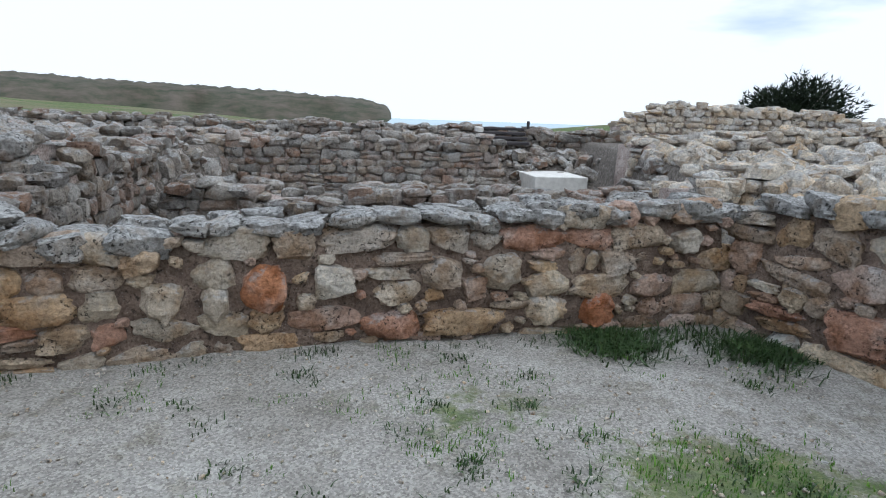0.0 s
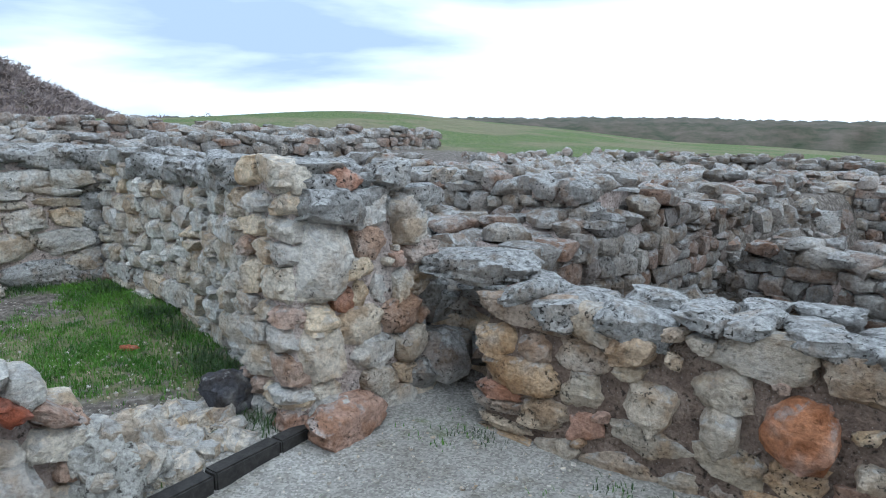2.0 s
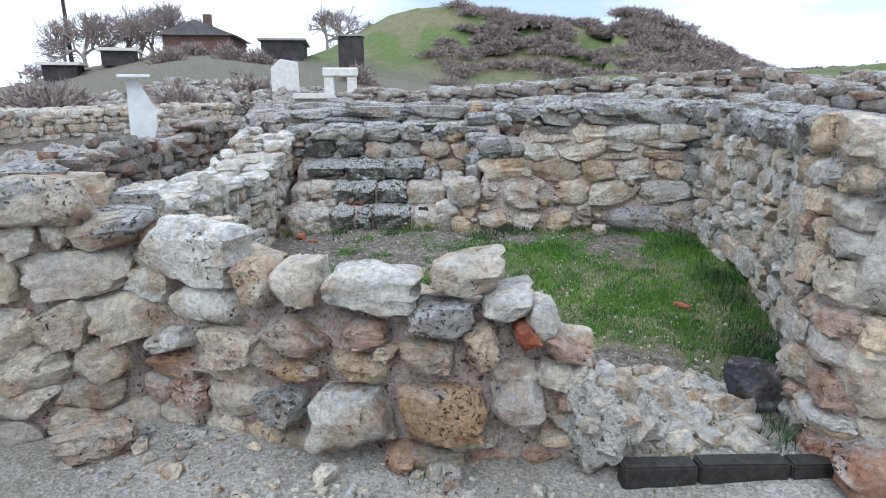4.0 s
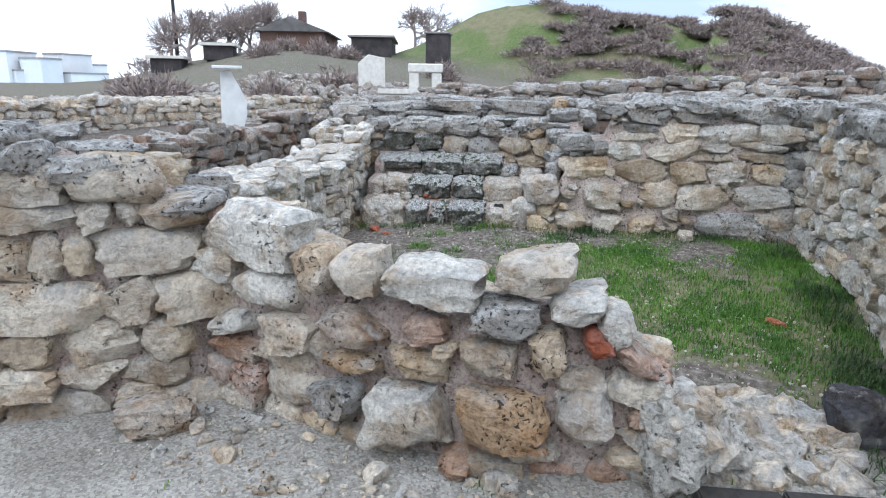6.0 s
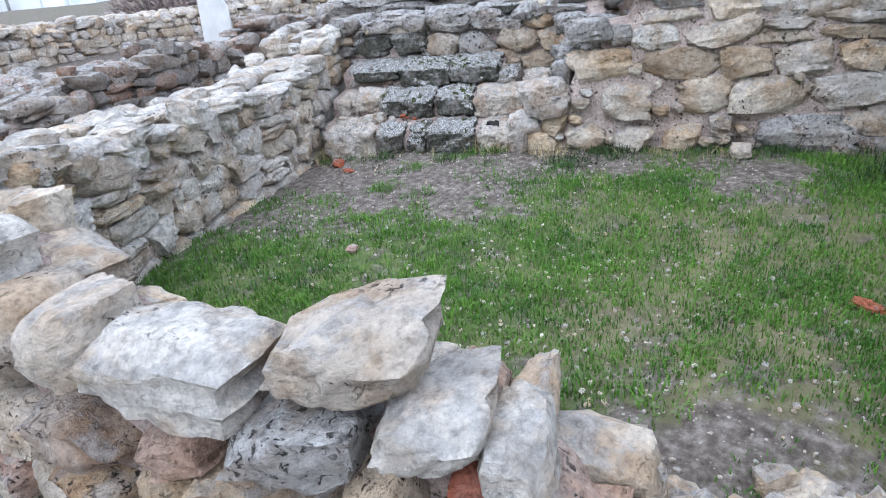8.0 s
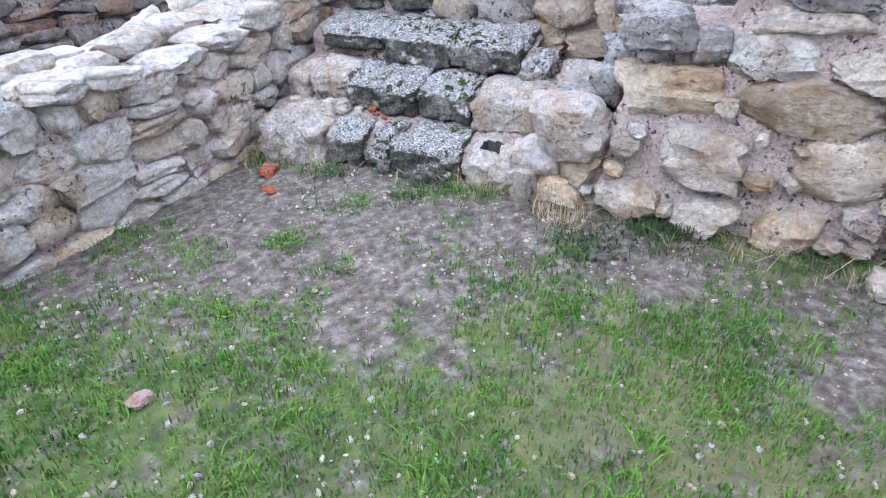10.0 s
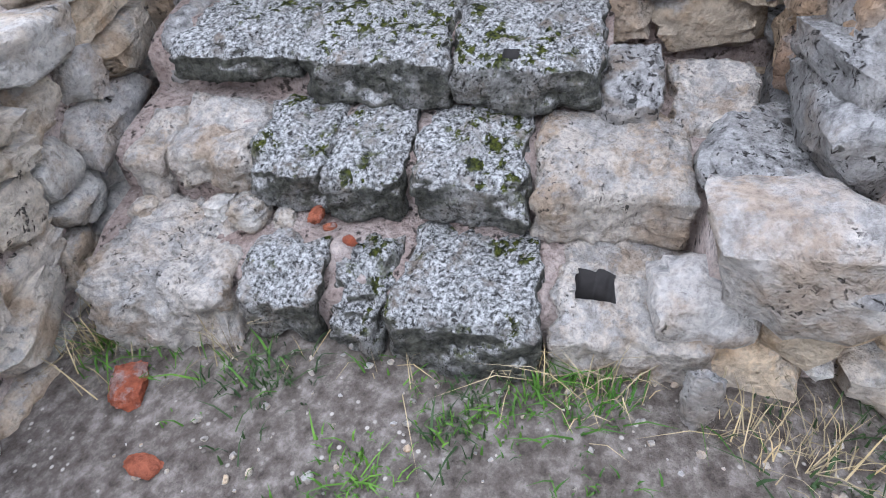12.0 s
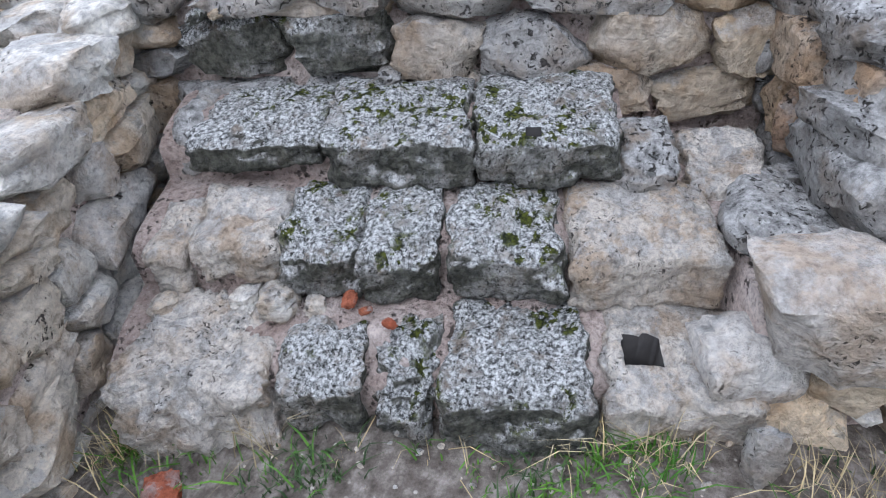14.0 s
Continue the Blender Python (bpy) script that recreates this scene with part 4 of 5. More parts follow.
rubble("rubble", "grey lichen-covered rubble behind the tall walls", [(-4.6, 3.6, 1.7, 0.7), (-7.1, 3, 0.8, 3.0), (-9.6, 2, 1.4, 5), (-5.5, 7, 3, 2.5), (-7, 11, 3, 2.5)], 4200, (0.12, 0.42), M_GREY_J, 61)
rubble("rubble", "grey rubble between the outer walls", [(-1, 12.2, 4, 0.8), (-0.5, 8.5, 3, 1.2), (0, 8.9, 3.4, 0.6), (0, 5.5, 3, 0.7), (-1, 15.5, 7, 1.8)], 2800, (0.1, 0.36), M_DUSK_J, 62)
rubble("rubble", "pale rubble on the terrace", [(5, 4.5, 2, 2.2), (6, 8, 3.5, 1.2), (9, 12, 5, 1.6), (4.2, 1, 1, 3)], 1800, (0.1, 0.45), M_PALE_J, 63)
rubble("rubble", "low rubble field past the grassy room", [(-9, -6.5, 4, 1.6), (-6, -7, 3, 0.8), (-14, -7, 3, 2.5), (-12, -12, 5, 2), (-6, -13, 5, 2.5), (-16, -15, 5, 3)], 4200, (0.12, 0.42), M_GREY_J, 64)
rubble("rubble", "heap of broken stones in the distance", [(-17, -9.5, 2.0, 1.2)], 300, (0.15, 0.5), M_GREY_J, 65, 0.4)
rubble("pebbles", "white pebbles and stone chips on the ground", [(-4.6, -0.2, 1.3, 1.4), (-3.6, 1.0, 0.9, 1.0), (-0.5, 2.2, 2.4, 1.4), (-0.2, 2.4, 2.4, 1.2), (-2.0, 0.4, 0.4, 1.2)], 5500, (0.006, 0.028), M_PALE_J, 66)
rubble("rubble", "white crumbled mortar at the threshold", [(-2.88, 1.5, 0.22, 0.22), (-3.02, 1.75, 0.28, 0.25)], 300, (0.03, 0.2), M_PALE_J, 67)


# ---- loose things ----
def boulder(name, label, at, size, mat, seed, turn=0.0, cat="stone", square=0.6, rough=0.14):
    c, f = unit_stone((12, 12, 10), seed, square, rough)
    me = to_mesh(name, c * np.array(size), f, mat)
    ob = new(name, me)
    z = float(height(np.array(at[0]), np.array(at[1])))
    ob.matrix_basis = pose(at[0], at[1], z + size[2] * 0.42 + (at[2] if len(at) > 2 else 0), 0, 0, turn)
    return tagged(ob, label, cat)


def mortar_mass(label, at, size, seed, turn):
    """A crumbling lump of lime mortar with broken stones stuck in it."""
    r = np.random.default_rng(seed)
    ob = boulder("mortar_mass", label, at, size, M_CRUMB, seed, turn, "rubble", 0.5, 0.26)
    for i in range(34):
        d = Vector((r.normal(), r.normal(), abs(r.normal()) * 0.8)).normalized()
        k = r.uniform(0.06, 0.16)
        p = Vector((d.x * size[0], d.y * size[1], d.z * size[2])) * 0.44
        stone_part(ob, Matrix.Translation(p) @ Euler(r.uniform(-1.5, 1.5, 3)).to_matrix().to_4x4() @ Matrix.Diagonal((k, k * 0.8, k * 0.6, 1)), M_WHITE, i)


mortar_mass("lump of white crumbling rubble and mortar at the wall's broken end", (-2.58, 1.39), (0.34, 0.32, 0.44), 79, 15)
mortar_mass("low white crumbling mass of mortar in the threshold", (-2.84, 1.46), (0.44, 0.44, 0.15), 80, 60)
boulder("dark_stone", "dark grey smooth stone lying in the grass", (-3.2, 2.02), (0.26, 0.24, 0.22), M_BASALT, 71, 20)
boulder("tile_fragment", "red clay tile fragment beside the lowest step", (-5.16, -1.72), (0.15, 0.10, 0.05), M_RED, 72, 40, "tile fragment")
boulder("fallen_block", "ochre block fallen at the wall's foot", (-1.88, -0.62), (0.34, 0.2, 0.16), M_OCHRE, 73, -40)
boulder("pale_stone", "small pale stone standing beside the socket block", (-5.70, -0.42), (0.08, 0.09, 0.2), M_GREY, 74, 10)
boulder("cap_slab", "grey overhanging slab above the corner recess", (-2.68, 3.30, 0.72), (0.72, 0.5, 0.17), M_GREY, 77, 35)
boulder("brick_fragment", "orange brick fragment lying on the soil", (-3.95, -0.55), (0.09, 0.06, 0.04), M_RED, 78, 15, "brick")
for bu, bb, bs, bt in ((0.66, 0.25, 0.07, 20), (0.78, 0.16, 0.05, 70), (0.71, 0.21, 0.04, 130)):
    bx, by = (S_O + S_U * bu - S_N * bb).xy
    lift = 0.405 - float(height(np.array(bx), np.array(by))) + 0.02
    boulder("tile_fragment", "small orange tile fragment on the lowest step", (bx, by, lift), (bs, bs * 0.6, bs * 0.45), M_RED, 170 + bt, bt, "tile fragment")
for bu, bb, sz, seed_ in ((0.36, 0.27, 0.11, 201), (0.46, 0.25, 0.14, 202), (0.13, 0.24, 0.10, 203), (0.56, 0.26, 0.08, 204)):
    bx, by = (S_O + S_U * bu - S_N * bb).xy
    lift = 0.385 - float(height(np.array(bx), np.array(by)))
    boulder("packing_stone", "small pale packing stone under the middle step", (bx, by, lift), (sz, sz * 0.8, sz * 0.7), M_WHITE, seed_, 40 * bu)
boulder("tile_fragment", "red clay tile fragment in the grass by the steps", (-5.02, -1.50), (0.09, 0.06, 0.03), M_RED, 177, 100, "tile fragment")
boulder("loose_stone", "small pale stone by the back wall", (-6.05, 0.98), (0.18, 0.14, 0.1), M_PALE, 75, 10)
boulder("brick_fragment", "flat reddish brick fragment in the grass", (-4.35, 1.72), (0.14, 0.07, 0.035), M_RED, 76, 60, "brick")


def kerb():
    """Black timber edging across the threshold, in lengths with joints."""
    a, b = Vector((-2.44, 1.49, 0)), Vector((-2.84, 2.50, 0))
    d = (b - a).normalized()
    n = Vector((d.y, -d.x, 0))
    me0 = tagged(new("threshold_edging"), "black weathered timber edging laid across the threshold", "edging")
    cuts = [0.0, 0.3, 0.66, (b - a).length]
    for i in range(3):
        bm = bmesh.new()
        bmesh.ops.create_cube(bm, size=1.0)
        p, q = cuts[i] + 0.004, cuts[i + 1] - 0.004
        m = Matrix.Translation(a + d * (p + q) / 2 + Vector((0, 0, 0.065 + 0.006 * (i % 2)))) @ Matrix((d, n, Vector((0, 0, 1)))).transposed().to_4x4() @ Matrix.Diagonal((q - p, 0.085, 0.15, 1))
        bmesh.ops.transform(bm, matrix=m, verts=bm.verts)
        bmesh.ops.bevel(bm, geom=bm.edges[:], offset=0.008, segments=2, affect="EDGES")
        me = bpy.data.meshes.new("plank")
        bm.to_mesh(me)
        bm.free()
        me.materials.append(M_SLAT)
        part("plank", me, me0)


kerb()


# ---- grass, weeds ----
def blades(name, label, n, where, tall, wide, mat, seed, lean=0.5, per=6, spread=0.03):
    """Tufts of tapering bent blades. where(r) gives x, y."""
    r = np.random.default_rng(seed)
    co, fa = [], []
    for _ in range(n):
        xy = where(r)
        if xy is None:
            continue
        x0, y0 = xy
        z0 = float(height(np.array(x0), np.array(y0)))
        for _b in range(per):
            x, y = x0 + r.normal(0, spread), y0 + r.normal(0, spread)
            a, l, h = r.uniform(0, 6.283), abs(r.normal(0, lean)), r.uniform(*tall)
            w = r.uniform(*wide)
            dx, dy = math.cos(a), math.sin(a)
            sx, sy = -dy * w, dx * w
            k = len(co)
            co += [(x - sx, y - sy, z0 - 0.01), (x + sx, y + sy, z0 - 0.01), (x + dx * h * l * 0.45 + sx * 0.7, y + dy * h * l * 0.45 + sy * 0.7, z0 + h * 0.6),
                   (x + dx * h * l * 0.45 - sx * 0.7, y + dy * h * l * 0.45 - sy * 0.7, z0 + h * 0.6), (x + dx * h * l, y + dy * h * l, z0 + h * (1 - 0.3 * min(l, 1)))]
            fa += [(k, k + 1, k + 2, k + 3), (k + 3, k + 2, k + 4)]
    me = bpy.data.meshes.new(name)
    me.from_pydata(co, [], fa)
    me.materials.append(mat)
    return tagged(new(name, me), label, "grass", kind="stuff")


def by_mask(box, power=1.5, floor=0.0):
    def pick(r):
        for _ in range(6):
            x, y = r.uniform(box[0], box[1]), r.uniform(box[2], box[3])
            g = float(grassy(np.array(x), np.array(y))) + 0.55 * noise.noise(Vector((x * 2.2, y * 2.2, 0))) + 0.25 * noise.noise(Vector((x * 7, y * 7, 3)))
            if r.random() < max(g - 0.25, floor) ** power:
                return x, y
        return None
    return pick


blades("grass", "short bright green grass in the room", 13000, by_mask((-6.3, -2.7, -1.9, 2.3)), (0.012, 0.042), (0.0015, 0.0038), M_BLADE, 81, 0.8, 6)
blades("grass", "thin grass patches in the yard gravel", 3500, by_mask((-2.6, 2.6, -0.5, 4.2), 1.4), (0.01, 0.035), (0.0018, 0.004), M_BLADE, 82, 0.9, 6)


def along(pts, out):
    ln = Line(pts)

    def pick(r):
        for _ in range(8):
            s = r.uniform(0, ln.length)
            if noise.noise(Vector((s * 3.0, ln.length, 0))) > r.uniform(-0.1, 0.35):
                break
        p, t, n = ln.at(s, -abs(r.normal(0.02, out)))
        return p.x, p.y
    return pick


blades("weeds", "dark weeds in the yard corner", 260, along([(1.05, 4.05), (1.9, 4.2), (2.3, 3.75)], 0.14), (0.02, 0.09), (0.003, 0.008), M_WEED, 83, 1.8, 12, 0.12)
blades("weeds", "weeds along the yard wall's foot", 70, along([(-2.5, 3.0), (-0.6, 3.66), (1.2, 4.1)], 0.05), (0.015, 0.045), (0.0015, 0.004), M_WEED, 84, 0.9, 6)
blades("weeds", "tall weeds along the tall wall's foot", 200, along([(-6.1, 1.75), (-4.8, 2.1), (-2.85, 2.25)], 0.1), (0.025, 0.09), (0.0015, 0.004), M_WEED, 85, 1.2, 11, 0.05)
blades("weeds", "weeds along the back wall's foot", 100, along([(-5.85, -0.3), (-6.4, 1.7)], 0.08), (0.02, 0.08), (0.0015, 0.004), M_WEED, 86, 1.2, 10, 0.05)
blades("dry_grass", "dry straw by the steps", 45, along([stair_pt(0, -0.03), stair_pt(1.66, -0.03)], 0.05), (0.05, 0.17), (0.001, 0.0022), M_DRY, 87, 0.9, 5, 0.03)
blades("weeds", "green weeds by the steps", 42, along([stair_pt(0, -0.03), stair_pt(1.7, -0.03)], 0.06), (0.02, 0.08), (0.0015, 0.004), M_BLADE, 88, 1.2, 8, 0.03)


blades("weeds", "bluish leafy weeds at the back wall's foot", 26, along([(-5.62, -0.18), (-5.75, 0.25)], 0.10), (0.012, 0.045), (0.003, 0.007), M_WEED, 89, 1.9, 9, 0.06)
blades("dry_grass", "dry straw at the back wall's foot", 40, along([(-5.72, -0.35), (-6.1, 0.9)], 0.06), (0.04, 0.13), (0.001, 0.0022), M_DRY, 93, 1.2, 5, 0.03)
blades("weeds", "green weeds in front of the lowest step", 30, along([stair_pt(0.4, -0.08), stair_pt(1.2, -0.1)], 0.1), (0.015, 0.055), (0.0015, 0.004), M_WEED, 94, 1.3, 9, 0.04)


def clump_spots(spots, sx):
    def pick(r):
        a, b = spots[int(r.integers(len(spots)))]
        return a + r.normal(0, sx), b + r.normal(0, sx)
    return pick


clump_rng = np.random.default_rng(90)
CLUMPS = [(clump_rng.uniform(-5.6, -3.0), clump_rng.uniform(-1.3, 1.6)) for _ in range(60)]
blades("weeds", "leafy green weed rosettes in the thin grass", 620, clump_spots(CLUMPS, 0.05), (0.012, 0.036), (0.0015, 0.004), M_BLADE, 91, 1.4, 9, 0.03)
CLUMPS_YARD = [(clump_rng.uniform(-2.0, 2.2), clump_rng.uniform(0.6, 3.6)) for _ in range(40)]
blades("weeds", "small dark weeds scattered over the gravel", 240, clump_spots(CLUMPS_YARD, 0.04), (0.012, 0.04), (0.0025, 0.006), M_WEED, 92, 1.5, 6, 0.03)
rubble("stones", "fist-sized stones strewn near the broken wall", [(-1.95, 0.2, 0.2, 0.9), (-2.05, 1.0, 0.25, 0.3)], 110, (0.03, 0.13), M_PALE_J, 68)


# ---- the distance ----
def sea():
    me = grid_mesh("sea", *np.meshgrid(np.linspace(-4400, 4400, 9), np.linspace(-4400, 4400, 9)), np.full((9, 9), -11.0))
    me.materials.append(M_SEA)
    tagged(new("water", me), "pale hazy sea meeting the sky", "sea", kind="structure")


sea()


def far_hill():
    """A scrub-covered headland ending in a low cliff over the sea."""
    az = np.radians(np.linspace(4.7, 82, 420))
    prof = np.interp(np.degrees(az), [2.5, 4.3, 5.0, 7.4, 15.7, 25, 35, 50, 82], [-3, -1.5, 2.6, 4.2, 5.4, 5.8, 6.5, 6.0, 4.0])
    rows = []
    for k, (dist, f) in enumerate(((118, -0.3), (124, 0.25), (130, 0.62), (140, 0.9), (155, 1.0), (200, 1.0), (240, -0.5))):
        jig = np.array([noise.noise(Vector((a * 30, k * 0.7, 0))) for a in az])
        rad = dist + 5 * jig
        rag = np.array([noise.noise(Vector((a * 90, k * 1.7, 4))) + 0.6 * noise.noise(Vector((a * 240, k * 2.3, 9))) for a in az])
        z = 1.2 + (prof + 0.6 * jig + 0.5 * rag) * f
        rows.append(np.stack([-np.sin(az) * rad, np.cos(az) * rad, z], -1))
    R = np.array(rows)
    me = grid_mesh("headland", R[..., 0], R[..., 1], R[..., 2])
    me.materials.append(M_CLIFF)
    tagged(new("backdrop", me), "scrub-covered headland with a low cliff edge", "headland", kind="structure")


far_hill()


def twig_ball(name, label, at, size, n, mat, seed, cat="shrub", leaf=0.35):
    """A leafless or needle shrub: short stems and many fine twig clumps with gaps."""
    r = np.random.default_rng(seed)
    co, fa = [], []
    for i in range(n):
        d = r.normal(size=3)
        d /= np.linalg.norm(d)
        d[2] = abs(d[2])
        rad = r.uniform(0.15, 1.0) * (0.8 + 0.35 * noise.noise(Vector(d * 2.5) + Vector((seed, 0, 0))))
        p = d * rad * np.array(size)
        out = d + r.normal(0, 0.5, 3)
        out /= np.linalg.norm(out)
        l = leaf * r.uniform(0.5, 1.2)
        side = np.cross(out, r.normal(size=3))
        side *= leaf * 0.075 / (np.linalg.norm(side) + 1e-6) * r.uniform(0.6, 2.0)
        k = len(co)
        co += [p - side, p + side, p + out * l]
        fa.append((k, k + 1, k + 2))
    z = float(height(np.array(at[0]), np.array(at[1])))
    root = tagged(new(name), label, cat)
    root.matrix_basis = pose(at[0], at[1], z - (0.25 * size[2] if cat == "shrub" else 0.05))
    me = bpy.data.meshes.new("crown")
    me.from_pydata([tuple(c) for c in co], [], fa)
    me.materials.append(mat)
    part("crown", me, root)
    stems = bmesh.new()
    for i in range(1):
        a = r.uniform(0, 6.283)
        tip = Vector((math.cos(a) * size[0] * 0.6, math.sin(a) * size[1] * 0.6, size[2] * r.uniform(0.5, 0.8)))
        limb(stems, Vector((0, 0, 0)), tip, 0.05, 0.012)
    ms = bpy.data.meshes.new("trunk")
    stems.to_mesh(ms)
    stems.free()
    ms.materials.append(M_TWIG)
    part("trunk", ms, root)
    return root


def limb(bm, a, b, r0, r1, sides=5):
    d = (b - a).normalized()
    u = d.orthogonal().normalized()
    v = d.cross(u)
    rings = []
    for p, r in ((a, r0), (b, r1)):
        rings.append([bm.verts.new(p + (u * math.cos(k * 6.283 / sides) + v * math.sin(k * 6.283 / sides)) * r) for k in range(sides)])
    for k in range(sides):
        bm.faces.new((rings[0][k], rings[0][(k + 1) % sides], rings[1][(k + 1) % sides], rings[1][k]))


def bare_tree(label, at, tall, seed):
    r = np.random.default_rng(seed)
    bm, tw = bmesh.new(), bmesh.new()

    def grow(p, d, l, rad, depth):
        q = p + d * l
        limb(bm if depth > 2 else tw, p, q, rad, rad * 0.68, 5 if depth > 2 else 3)
        if depth == 0:
            return
        for _ in range(3):
            e = (d + Vector(r.normal(0, 0.55, 3)) + Vector((0, 0, 0.12))).normalized()
            grow(p.lerp(q, r.uniform(0.55, 1.0)), e, l * r.uniform(0.7, 0.98), rad * 0.68, depth - 1)

    grow(Vector((0, 0, 0)), Vector((0, 0, 1)), tall * 0.125, tall * 0.018, 6)
    z = float(height(np.array(at[0]), np.array(at[1])))
    root = tagged(new("tree"), label, "tree")
    root.matrix_basis = pose(at[0], at[1], z - 0.1)
    for nm, b in (("trunk", bm), ("crown", tw)):
        me = bpy.data.meshes.new(nm)
        b.to_mesh(me)
        b.free()
        me.materials.append(M_TWIG)
        part(nm, me, root)


def box_part(name, parent, size, at, mat, label="", bevel=0.01, turn=0.0):
    bm = bmesh.new()
    bmesh.ops.create_cube(bm, size=1.0)
    bmesh.ops.transform(bm, matrix=pose(*at, 0, 0, turn) @ Matrix.Diagonal((*size, 1)), verts=bm.verts)
    if bevel:
        bmesh.ops.bevel(bm, geom=bm.edges[:], offset=bevel, segments=1, affect="EDGES")
    me = bpy.data.meshes.new(name)
    bm.to_mesh(me)
    bm.free()
    me.materials.append(mat)
    return part(name, me, parent, label)


def polar(yaw, dist, eye=(-0.3, 1.5)):
    return eye[0] - math.sin(radians(yaw)) * dist, eye[1] + math.cos(radians(yaw)) * dist


def rooted(name, label, cat, x, y, turn, drop=0.05, lift=0.0):
    root = tagged(new(name), label, cat)
    root.matrix_basis = pose(x, y, float(height(np.array(x), np.array(y))) - drop + lift, 0, 0, turn)
    return root


# dark evergreen past the terrace
twig_ball("evergreen_bush", "dark evergreen bush on the ridge", polar(-29.0, 27.0, (0, 0)), (2.5, 2.2, 2.3), 16000, M_FIR, 91, "bush", 0.28)
# brown scrub on the mound
scrub_rng = np.random.default_rng(92)
for i in range(290):
    sx_, sy_ = -50 + scrub_rng.uniform(1, 15.5), -10 + 18 * (1 - scrub_rng.random() ** 1.6) - 4 * scrub_rng.random()
    k = scrub_rng.uniform(0.5, 1.05)
    tagged(twig_ball("scrub", "leafless brown scrub on the mound's slope", (sx_, sy_), (1.9 * k, 1.9 * k, 0.62 * k), 900, M_TWIG, 100 + i, "shrub", 0.33), group="scrub on the mound")
for i, (yw, ds, k) in enumerate(((131.5, 40, 1.2), (128.5, 36, 1.5), (126.5, 34, 1.0), (133.5, 36, 1.3), (143, 20, 1.5), (141.5, 22, 1.2), (76.5, 42, 1.7), (69, 48, 1.0), (66, 50, 0.8), (127, 22, 1.4), (133, 20, 1.0), (118, 30, 1.3))):
    twig_ball("scrub", "leafless grey-brown shrub in the grass", polar(yw, ds), (k, k, k * 0.9), 2600, M_TWIG, 160 + i, "shrub", 0.3)
for i, (yw, ds, tl) in enumerate(((139.5, 44, 8), (138, 46, 7.5), (136.5, 47, 7), (134.6, 45, 7.0), (133.5, 45, 8.0), (132.3, 47, 7), (140.8, 47, 7), (135.5, 50, 8), (131, 50, 7), (120.5, 50, 7.5), (119, 54, 6.5), (117.0, 58, 6), (143, 60, 5), (129, 60, 6), (125, 62, 6))):
    bare_tree("bare grey-brown tree with fine twigs", polar(yw, ds), tl, 180 + i)


def hut():
    x, y = polar(130.3, 46)
    h = rooted("hut", "low dull red hut with a grey sheet roof", "hut", x, y, 30, 0.7)
    box_part("wall", h, (7.0, 4.0, 2.2), (0, 0, 1.1), M_BRICKHUT)
    bm = bmesh.new()
    v = [bm.verts.new(p) for p in ((-3.8, -2.4, 2.1), (3.8, -2.4, 2.1), (3.8, 0, 3.0), (-3.8, 0, 3.0), (3.8, 2.4, 2.1), (-3.8, 2.4, 2.1))]
    for q in ((0, 1, 2, 3), (3, 2, 4, 5), (0, 3, 5), (1, 4, 2)):
        bm.faces.new([v[i] for i in q])
    bmesh.ops.solidify(bm, geom=bm.faces[:], thickness=0.08)
    me = bpy.data.meshes.new("roof")
    bm.to_mesh(me)
    bm.free()
    me.materials.append(M_ROOF)
    roof = part("roof", me, h)
    box_part("chimney", roof, (0.5, 0.5, 0.7), (-0.6, 0, 3.4), M_BRICKHUT)
    box_part("window", h, (0.9, 0.06, 0.8), (-1.5, 2.01, 1.3), M_DARKWOOD)
    box_part("window", h, (0.9, 0.06, 0.8), (1.5, 2.01, 1.3), M_DARKWOOD)
    x, y = polar(124.0, 44)
    s = rooted("shed", "dark boarded shed with a low roof", "shed", x, y, 30, 0.7)
    box_part("wall", s, (6.6, 2.5, 1.7), (0, 0, 0.85), M_DARKWOOD)
    box_part("roof", s, (7.0, 2.9, 0.12), (0, 0, 1.76), M_ROOF)
    x, y = polar(118.4, 38)
    t = rooted("booth", "dark narrow boarded booth", "shed", x, y, 20, 0.9)
    box_part("wall", t, (1.3, 1.3, 2.9), (0, 0, 1.45), M_DARKWOOD)
    box_part("roof", t, (1.5, 1.5, 0.1), (0, 0, 2.95), M_ROOF)
    for yw in (137.0, 141.0):
        x, y = polar(yw, 40)
        c = rooted("parked_cabin", "small dark hut with a pale flat roof", "hut", x, y, 40, 0.2)
        box_part("wall", c, (2.2, 1.6, 0.8), (0, 0, 0.4), M_DARKWOOD)
        box_part("roof", c, (2.6, 2.0, 0.16), (0, 0, 0.86), M_CONCRETE)


hut()


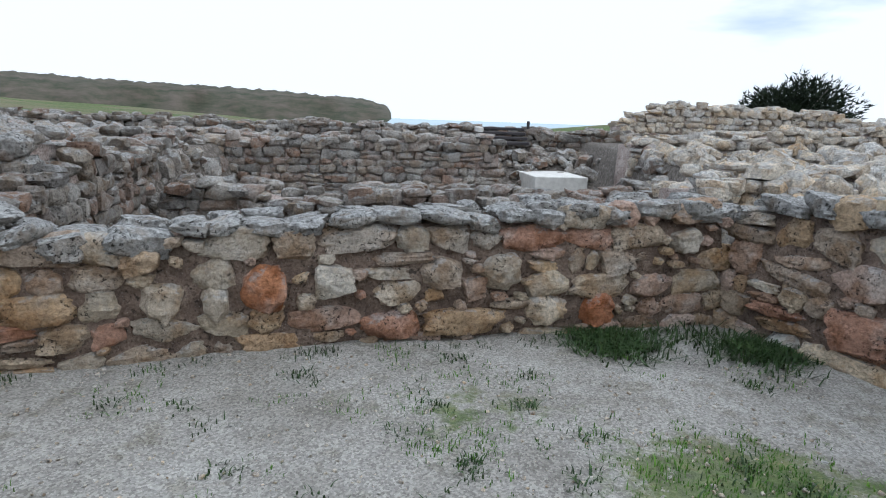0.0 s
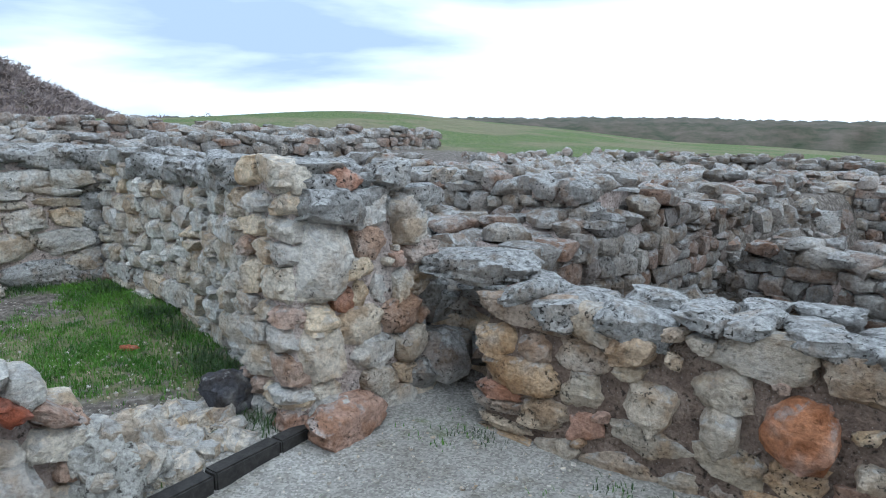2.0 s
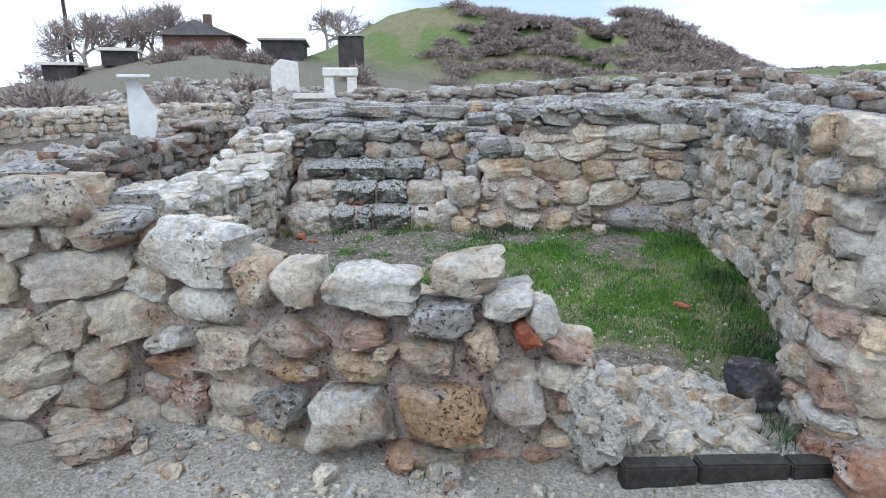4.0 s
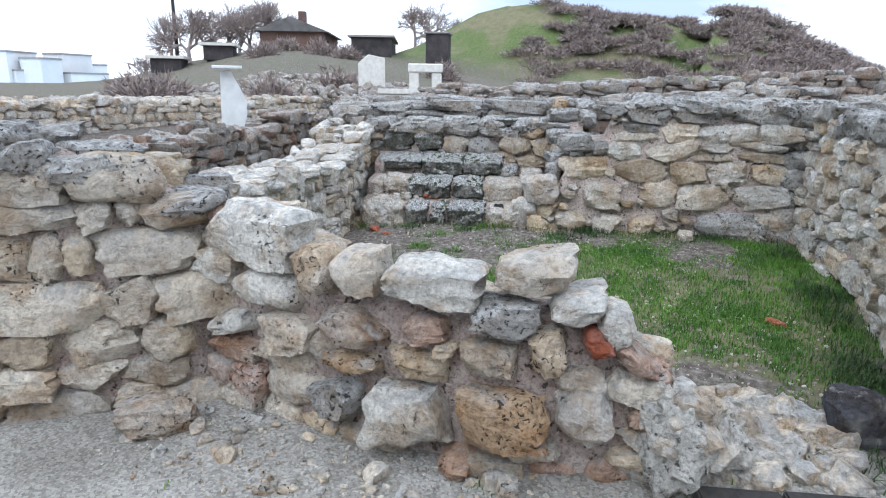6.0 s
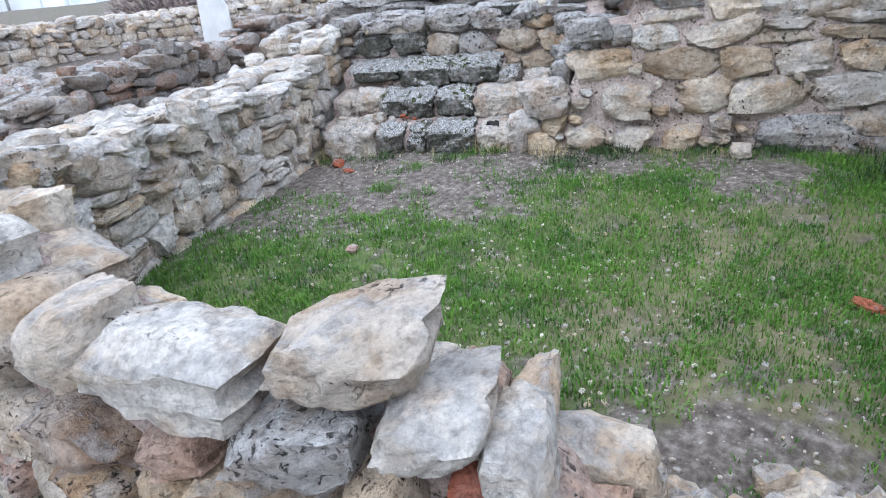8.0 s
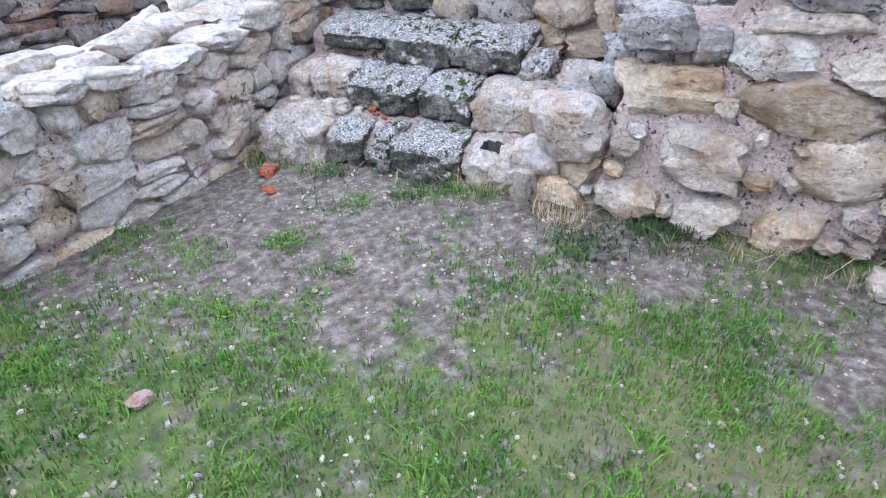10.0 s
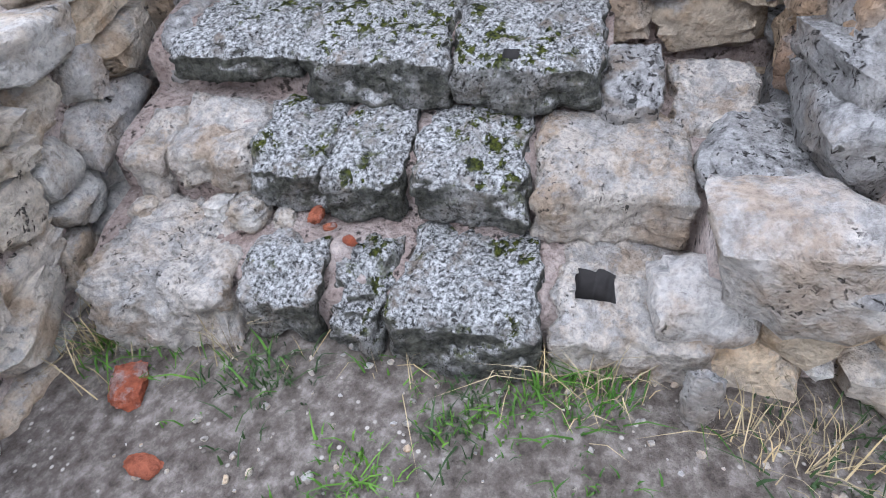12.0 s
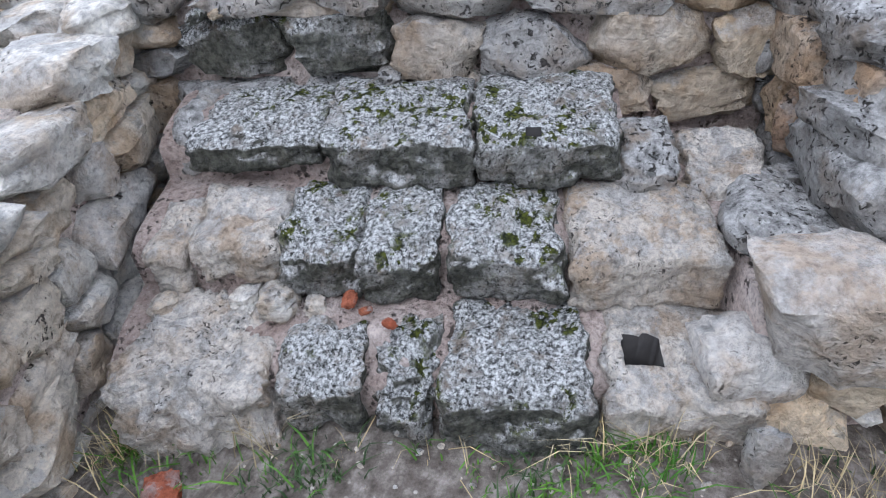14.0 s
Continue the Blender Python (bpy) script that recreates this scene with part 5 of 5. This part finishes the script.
def arch_monument():
    x, y = polar(119.4, 19.5)
    a = rooted("stone_gateway", "pale concrete gateway of two posts and a lintel", "gateway", x, y, -62, 0.05, 0.35)
    box_part("post", a, (0.30, 0.34, 0.95), (-0.34, 0, 0.47), M_CONCRETE, bevel=0.03)
    box_part("post", a, (0.30, 0.34, 0.95), (0.34, 0, 0.47), M_CONCRETE, bevel=0.03)
    box_part("lintel", a, (1.05, 0.42, 0.26), (0, 0, 1.07), M_CONCRETE, bevel=0.03)
    x, y = polar(124.2, 20.5)
    b = rooted("stone_shrine", "small pale gabled stone slab", "monument", x, y, -56, 0.05, 0.35)
    bm = bmesh.new()
    front = [(-0.42, 0.0), (0.42, 0.0), (0.42, 0.95), (0.1, 1.22), (-0.42, 1.12)]
    vs = [[bm.verts.new((p, d, q)) for p, q in front] for d in (-0.18, 0.18)]
    bm.faces.new(vs[0])
    bm.faces.new(vs[1][::-1])
    for i in range(5):
        bm.faces.new((vs[0][i], vs[1][i], vs[1][(i + 1) % 5], vs[0][(i + 1) % 5]))
    bmesh.ops.recalc_face_normals(bm, faces=bm.faces[:])
    bmesh.ops.bevel(bm, geom=bm.edges[:], offset=0.02, segments=1, affect="EDGES")
    me = bpy.data.meshes.new("slab")
    bm.to_mesh(me)
    bm.free()
    me.materials.append(M_CONCRETE)
    part("slab", me, b)
    x, y = polar(121.5, 18.5)
    s = rooted("stone_bench", "pale concrete steps in the grass", "steps", x, y, -60, 0.1, 0.5)
    for i in range(3):
        box_part("step", s, (1.3, 0.4, 0.14), (0, 0.3 * i, 0.07 + 0.13 * i), M_CONCRETE)


arch_monument()
mb_x, mb_y = polar(106.6, 52)
mound_block = rooted("stone_block", "low dark masonry block on the mound's crest", "stone block", mb_x, mb_y, 20, 0.1)
box_part("base", mound_block, (1.3, 1.0, 0.5), (0, 0, 0.25), M_ROOF, bevel=0.04)
box_part("top", mound_block, (1.15, 0.9, 0.2), (0.03, 0, 0.6), M_ROOF, bevel=0.04)


def sign_stand():
    x, y = polar(136.0, 11.0)
    s = rooted("information_stand", "grey-white slanted information stand on a post", "sign", x, y, -44, 0.1, 0.35)
    bm = bmesh.new()
    side = [(-0.02, 0.0), (0.30, 0.0), (0.26, 1.0), (0.10, 1.02), (-0.12, 0.55), (-0.12, 0.3)]
    vs = [[bm.verts.new((p - 0.1, d, q)) for p, q in side] for d in (-0.06, 0.06)]
    bm.faces.new(vs[0])
    bm.faces.new(vs[1][::-1])
    for i in range(6):
        bm.faces.new((vs[0][i], vs[1][i], vs[1][(i + 1) % 6], vs[0][(i + 1) % 6]))
    bmesh.ops.recalc_face_normals(bm, faces=bm.faces[:])
    me = bpy.data.meshes.new("post")
    bm.to_mesh(me)
    bm.free()
    me.materials.append(M_SIGN)
    part("post", me, s)
    box_part("panel", s, (0.46, 0.42, 0.05), (0.05, 0, 1.06), M_SIGN)


sign_stand()


def pole(label, yaw, dist, tall, wire=None):
    x, y = polar(yaw, dist)
    p = rooted("utility_pole", label, "pole", x, y, 0, 0.2)
    bm = bmesh.new()
    limb(bm, Vector((0, 0, 0)), Vector((0, 0, tall)), 0.14, 0.09, 8)
    limb(bm, Vector((-0.6, 0, tall - 0.5)), Vector((0.6, 0, tall - 0.5)), 0.05, 0.05, 6)
    me = bpy.data.meshes.new("post")
    bm.to_mesh(me)
    bm.free()
    me.materials.append(M_DARKWOOD)
    part("post", me, p)
    return p


pole("grey utility pole with a short crossarm", 140.4, 48, 7.5)
pole("grey utility pole with a short crossarm", 146.2, 75, 6.0)
pole("grey utility pole with a short crossarm", 148.5, 80, 6.0)


def town():
    r = np.random.default_rng(97)
    for i in range(16):
        x, y = polar(146.5 + i * 0.9, 230 + r.uniform(-20, 20))
        w, h = r.uniform(6, 14), r.uniform(5, 11)
        b = tagged(new("building"), "far white block of buildings across the bay", "building", "buildings across the bay")
        b.matrix_basis = pose(x, y, -11.5, 0, 0, r.uniform(0, 60))
        box_part("wall", b, (w, 6, h + 10), (0, 0, (h + 10) / 2), M_TOWN, bevel=0)
        box_part("roof", b, (w + 0.4, 6.4, 0.5), (0, 0, h + 10.25), M_ROOF, bevel=0)


town()


def ramp_slab():
    """A pale path slab with dark rails leading down to the shore."""
    s = rooted("path_slab", "pale flat concrete path slab among the ruins", "slab", 1.95, 11.5, 8, 0.1, 0.0)
    box_part("slab", s, (0.95, 1.8, 0.26), (0, 0, 0.16), M_CONCRETE)
    t = rooted("wooden_steps", "dark wooden steps with pale side rail", "steps", 1.0, 12.7, 0, 0.0, 0.12)
    for i in range(4):
        box_part("tread", t, (0.9, 0.28, 0.06), (0.3, 0.3 * i, 0.1 + 0.09 * i), M_DARKWOOD)
    box_part("rail", t, (0.12, 1.4, 0.1), (-0.25, 0.4, 0.35), M_CONCRETE)
    box_part("post", t, (0.06, 0.06, 0.6), (0.85, 0.9, 0.25), M_DARKWOOD)


ramp_slab()
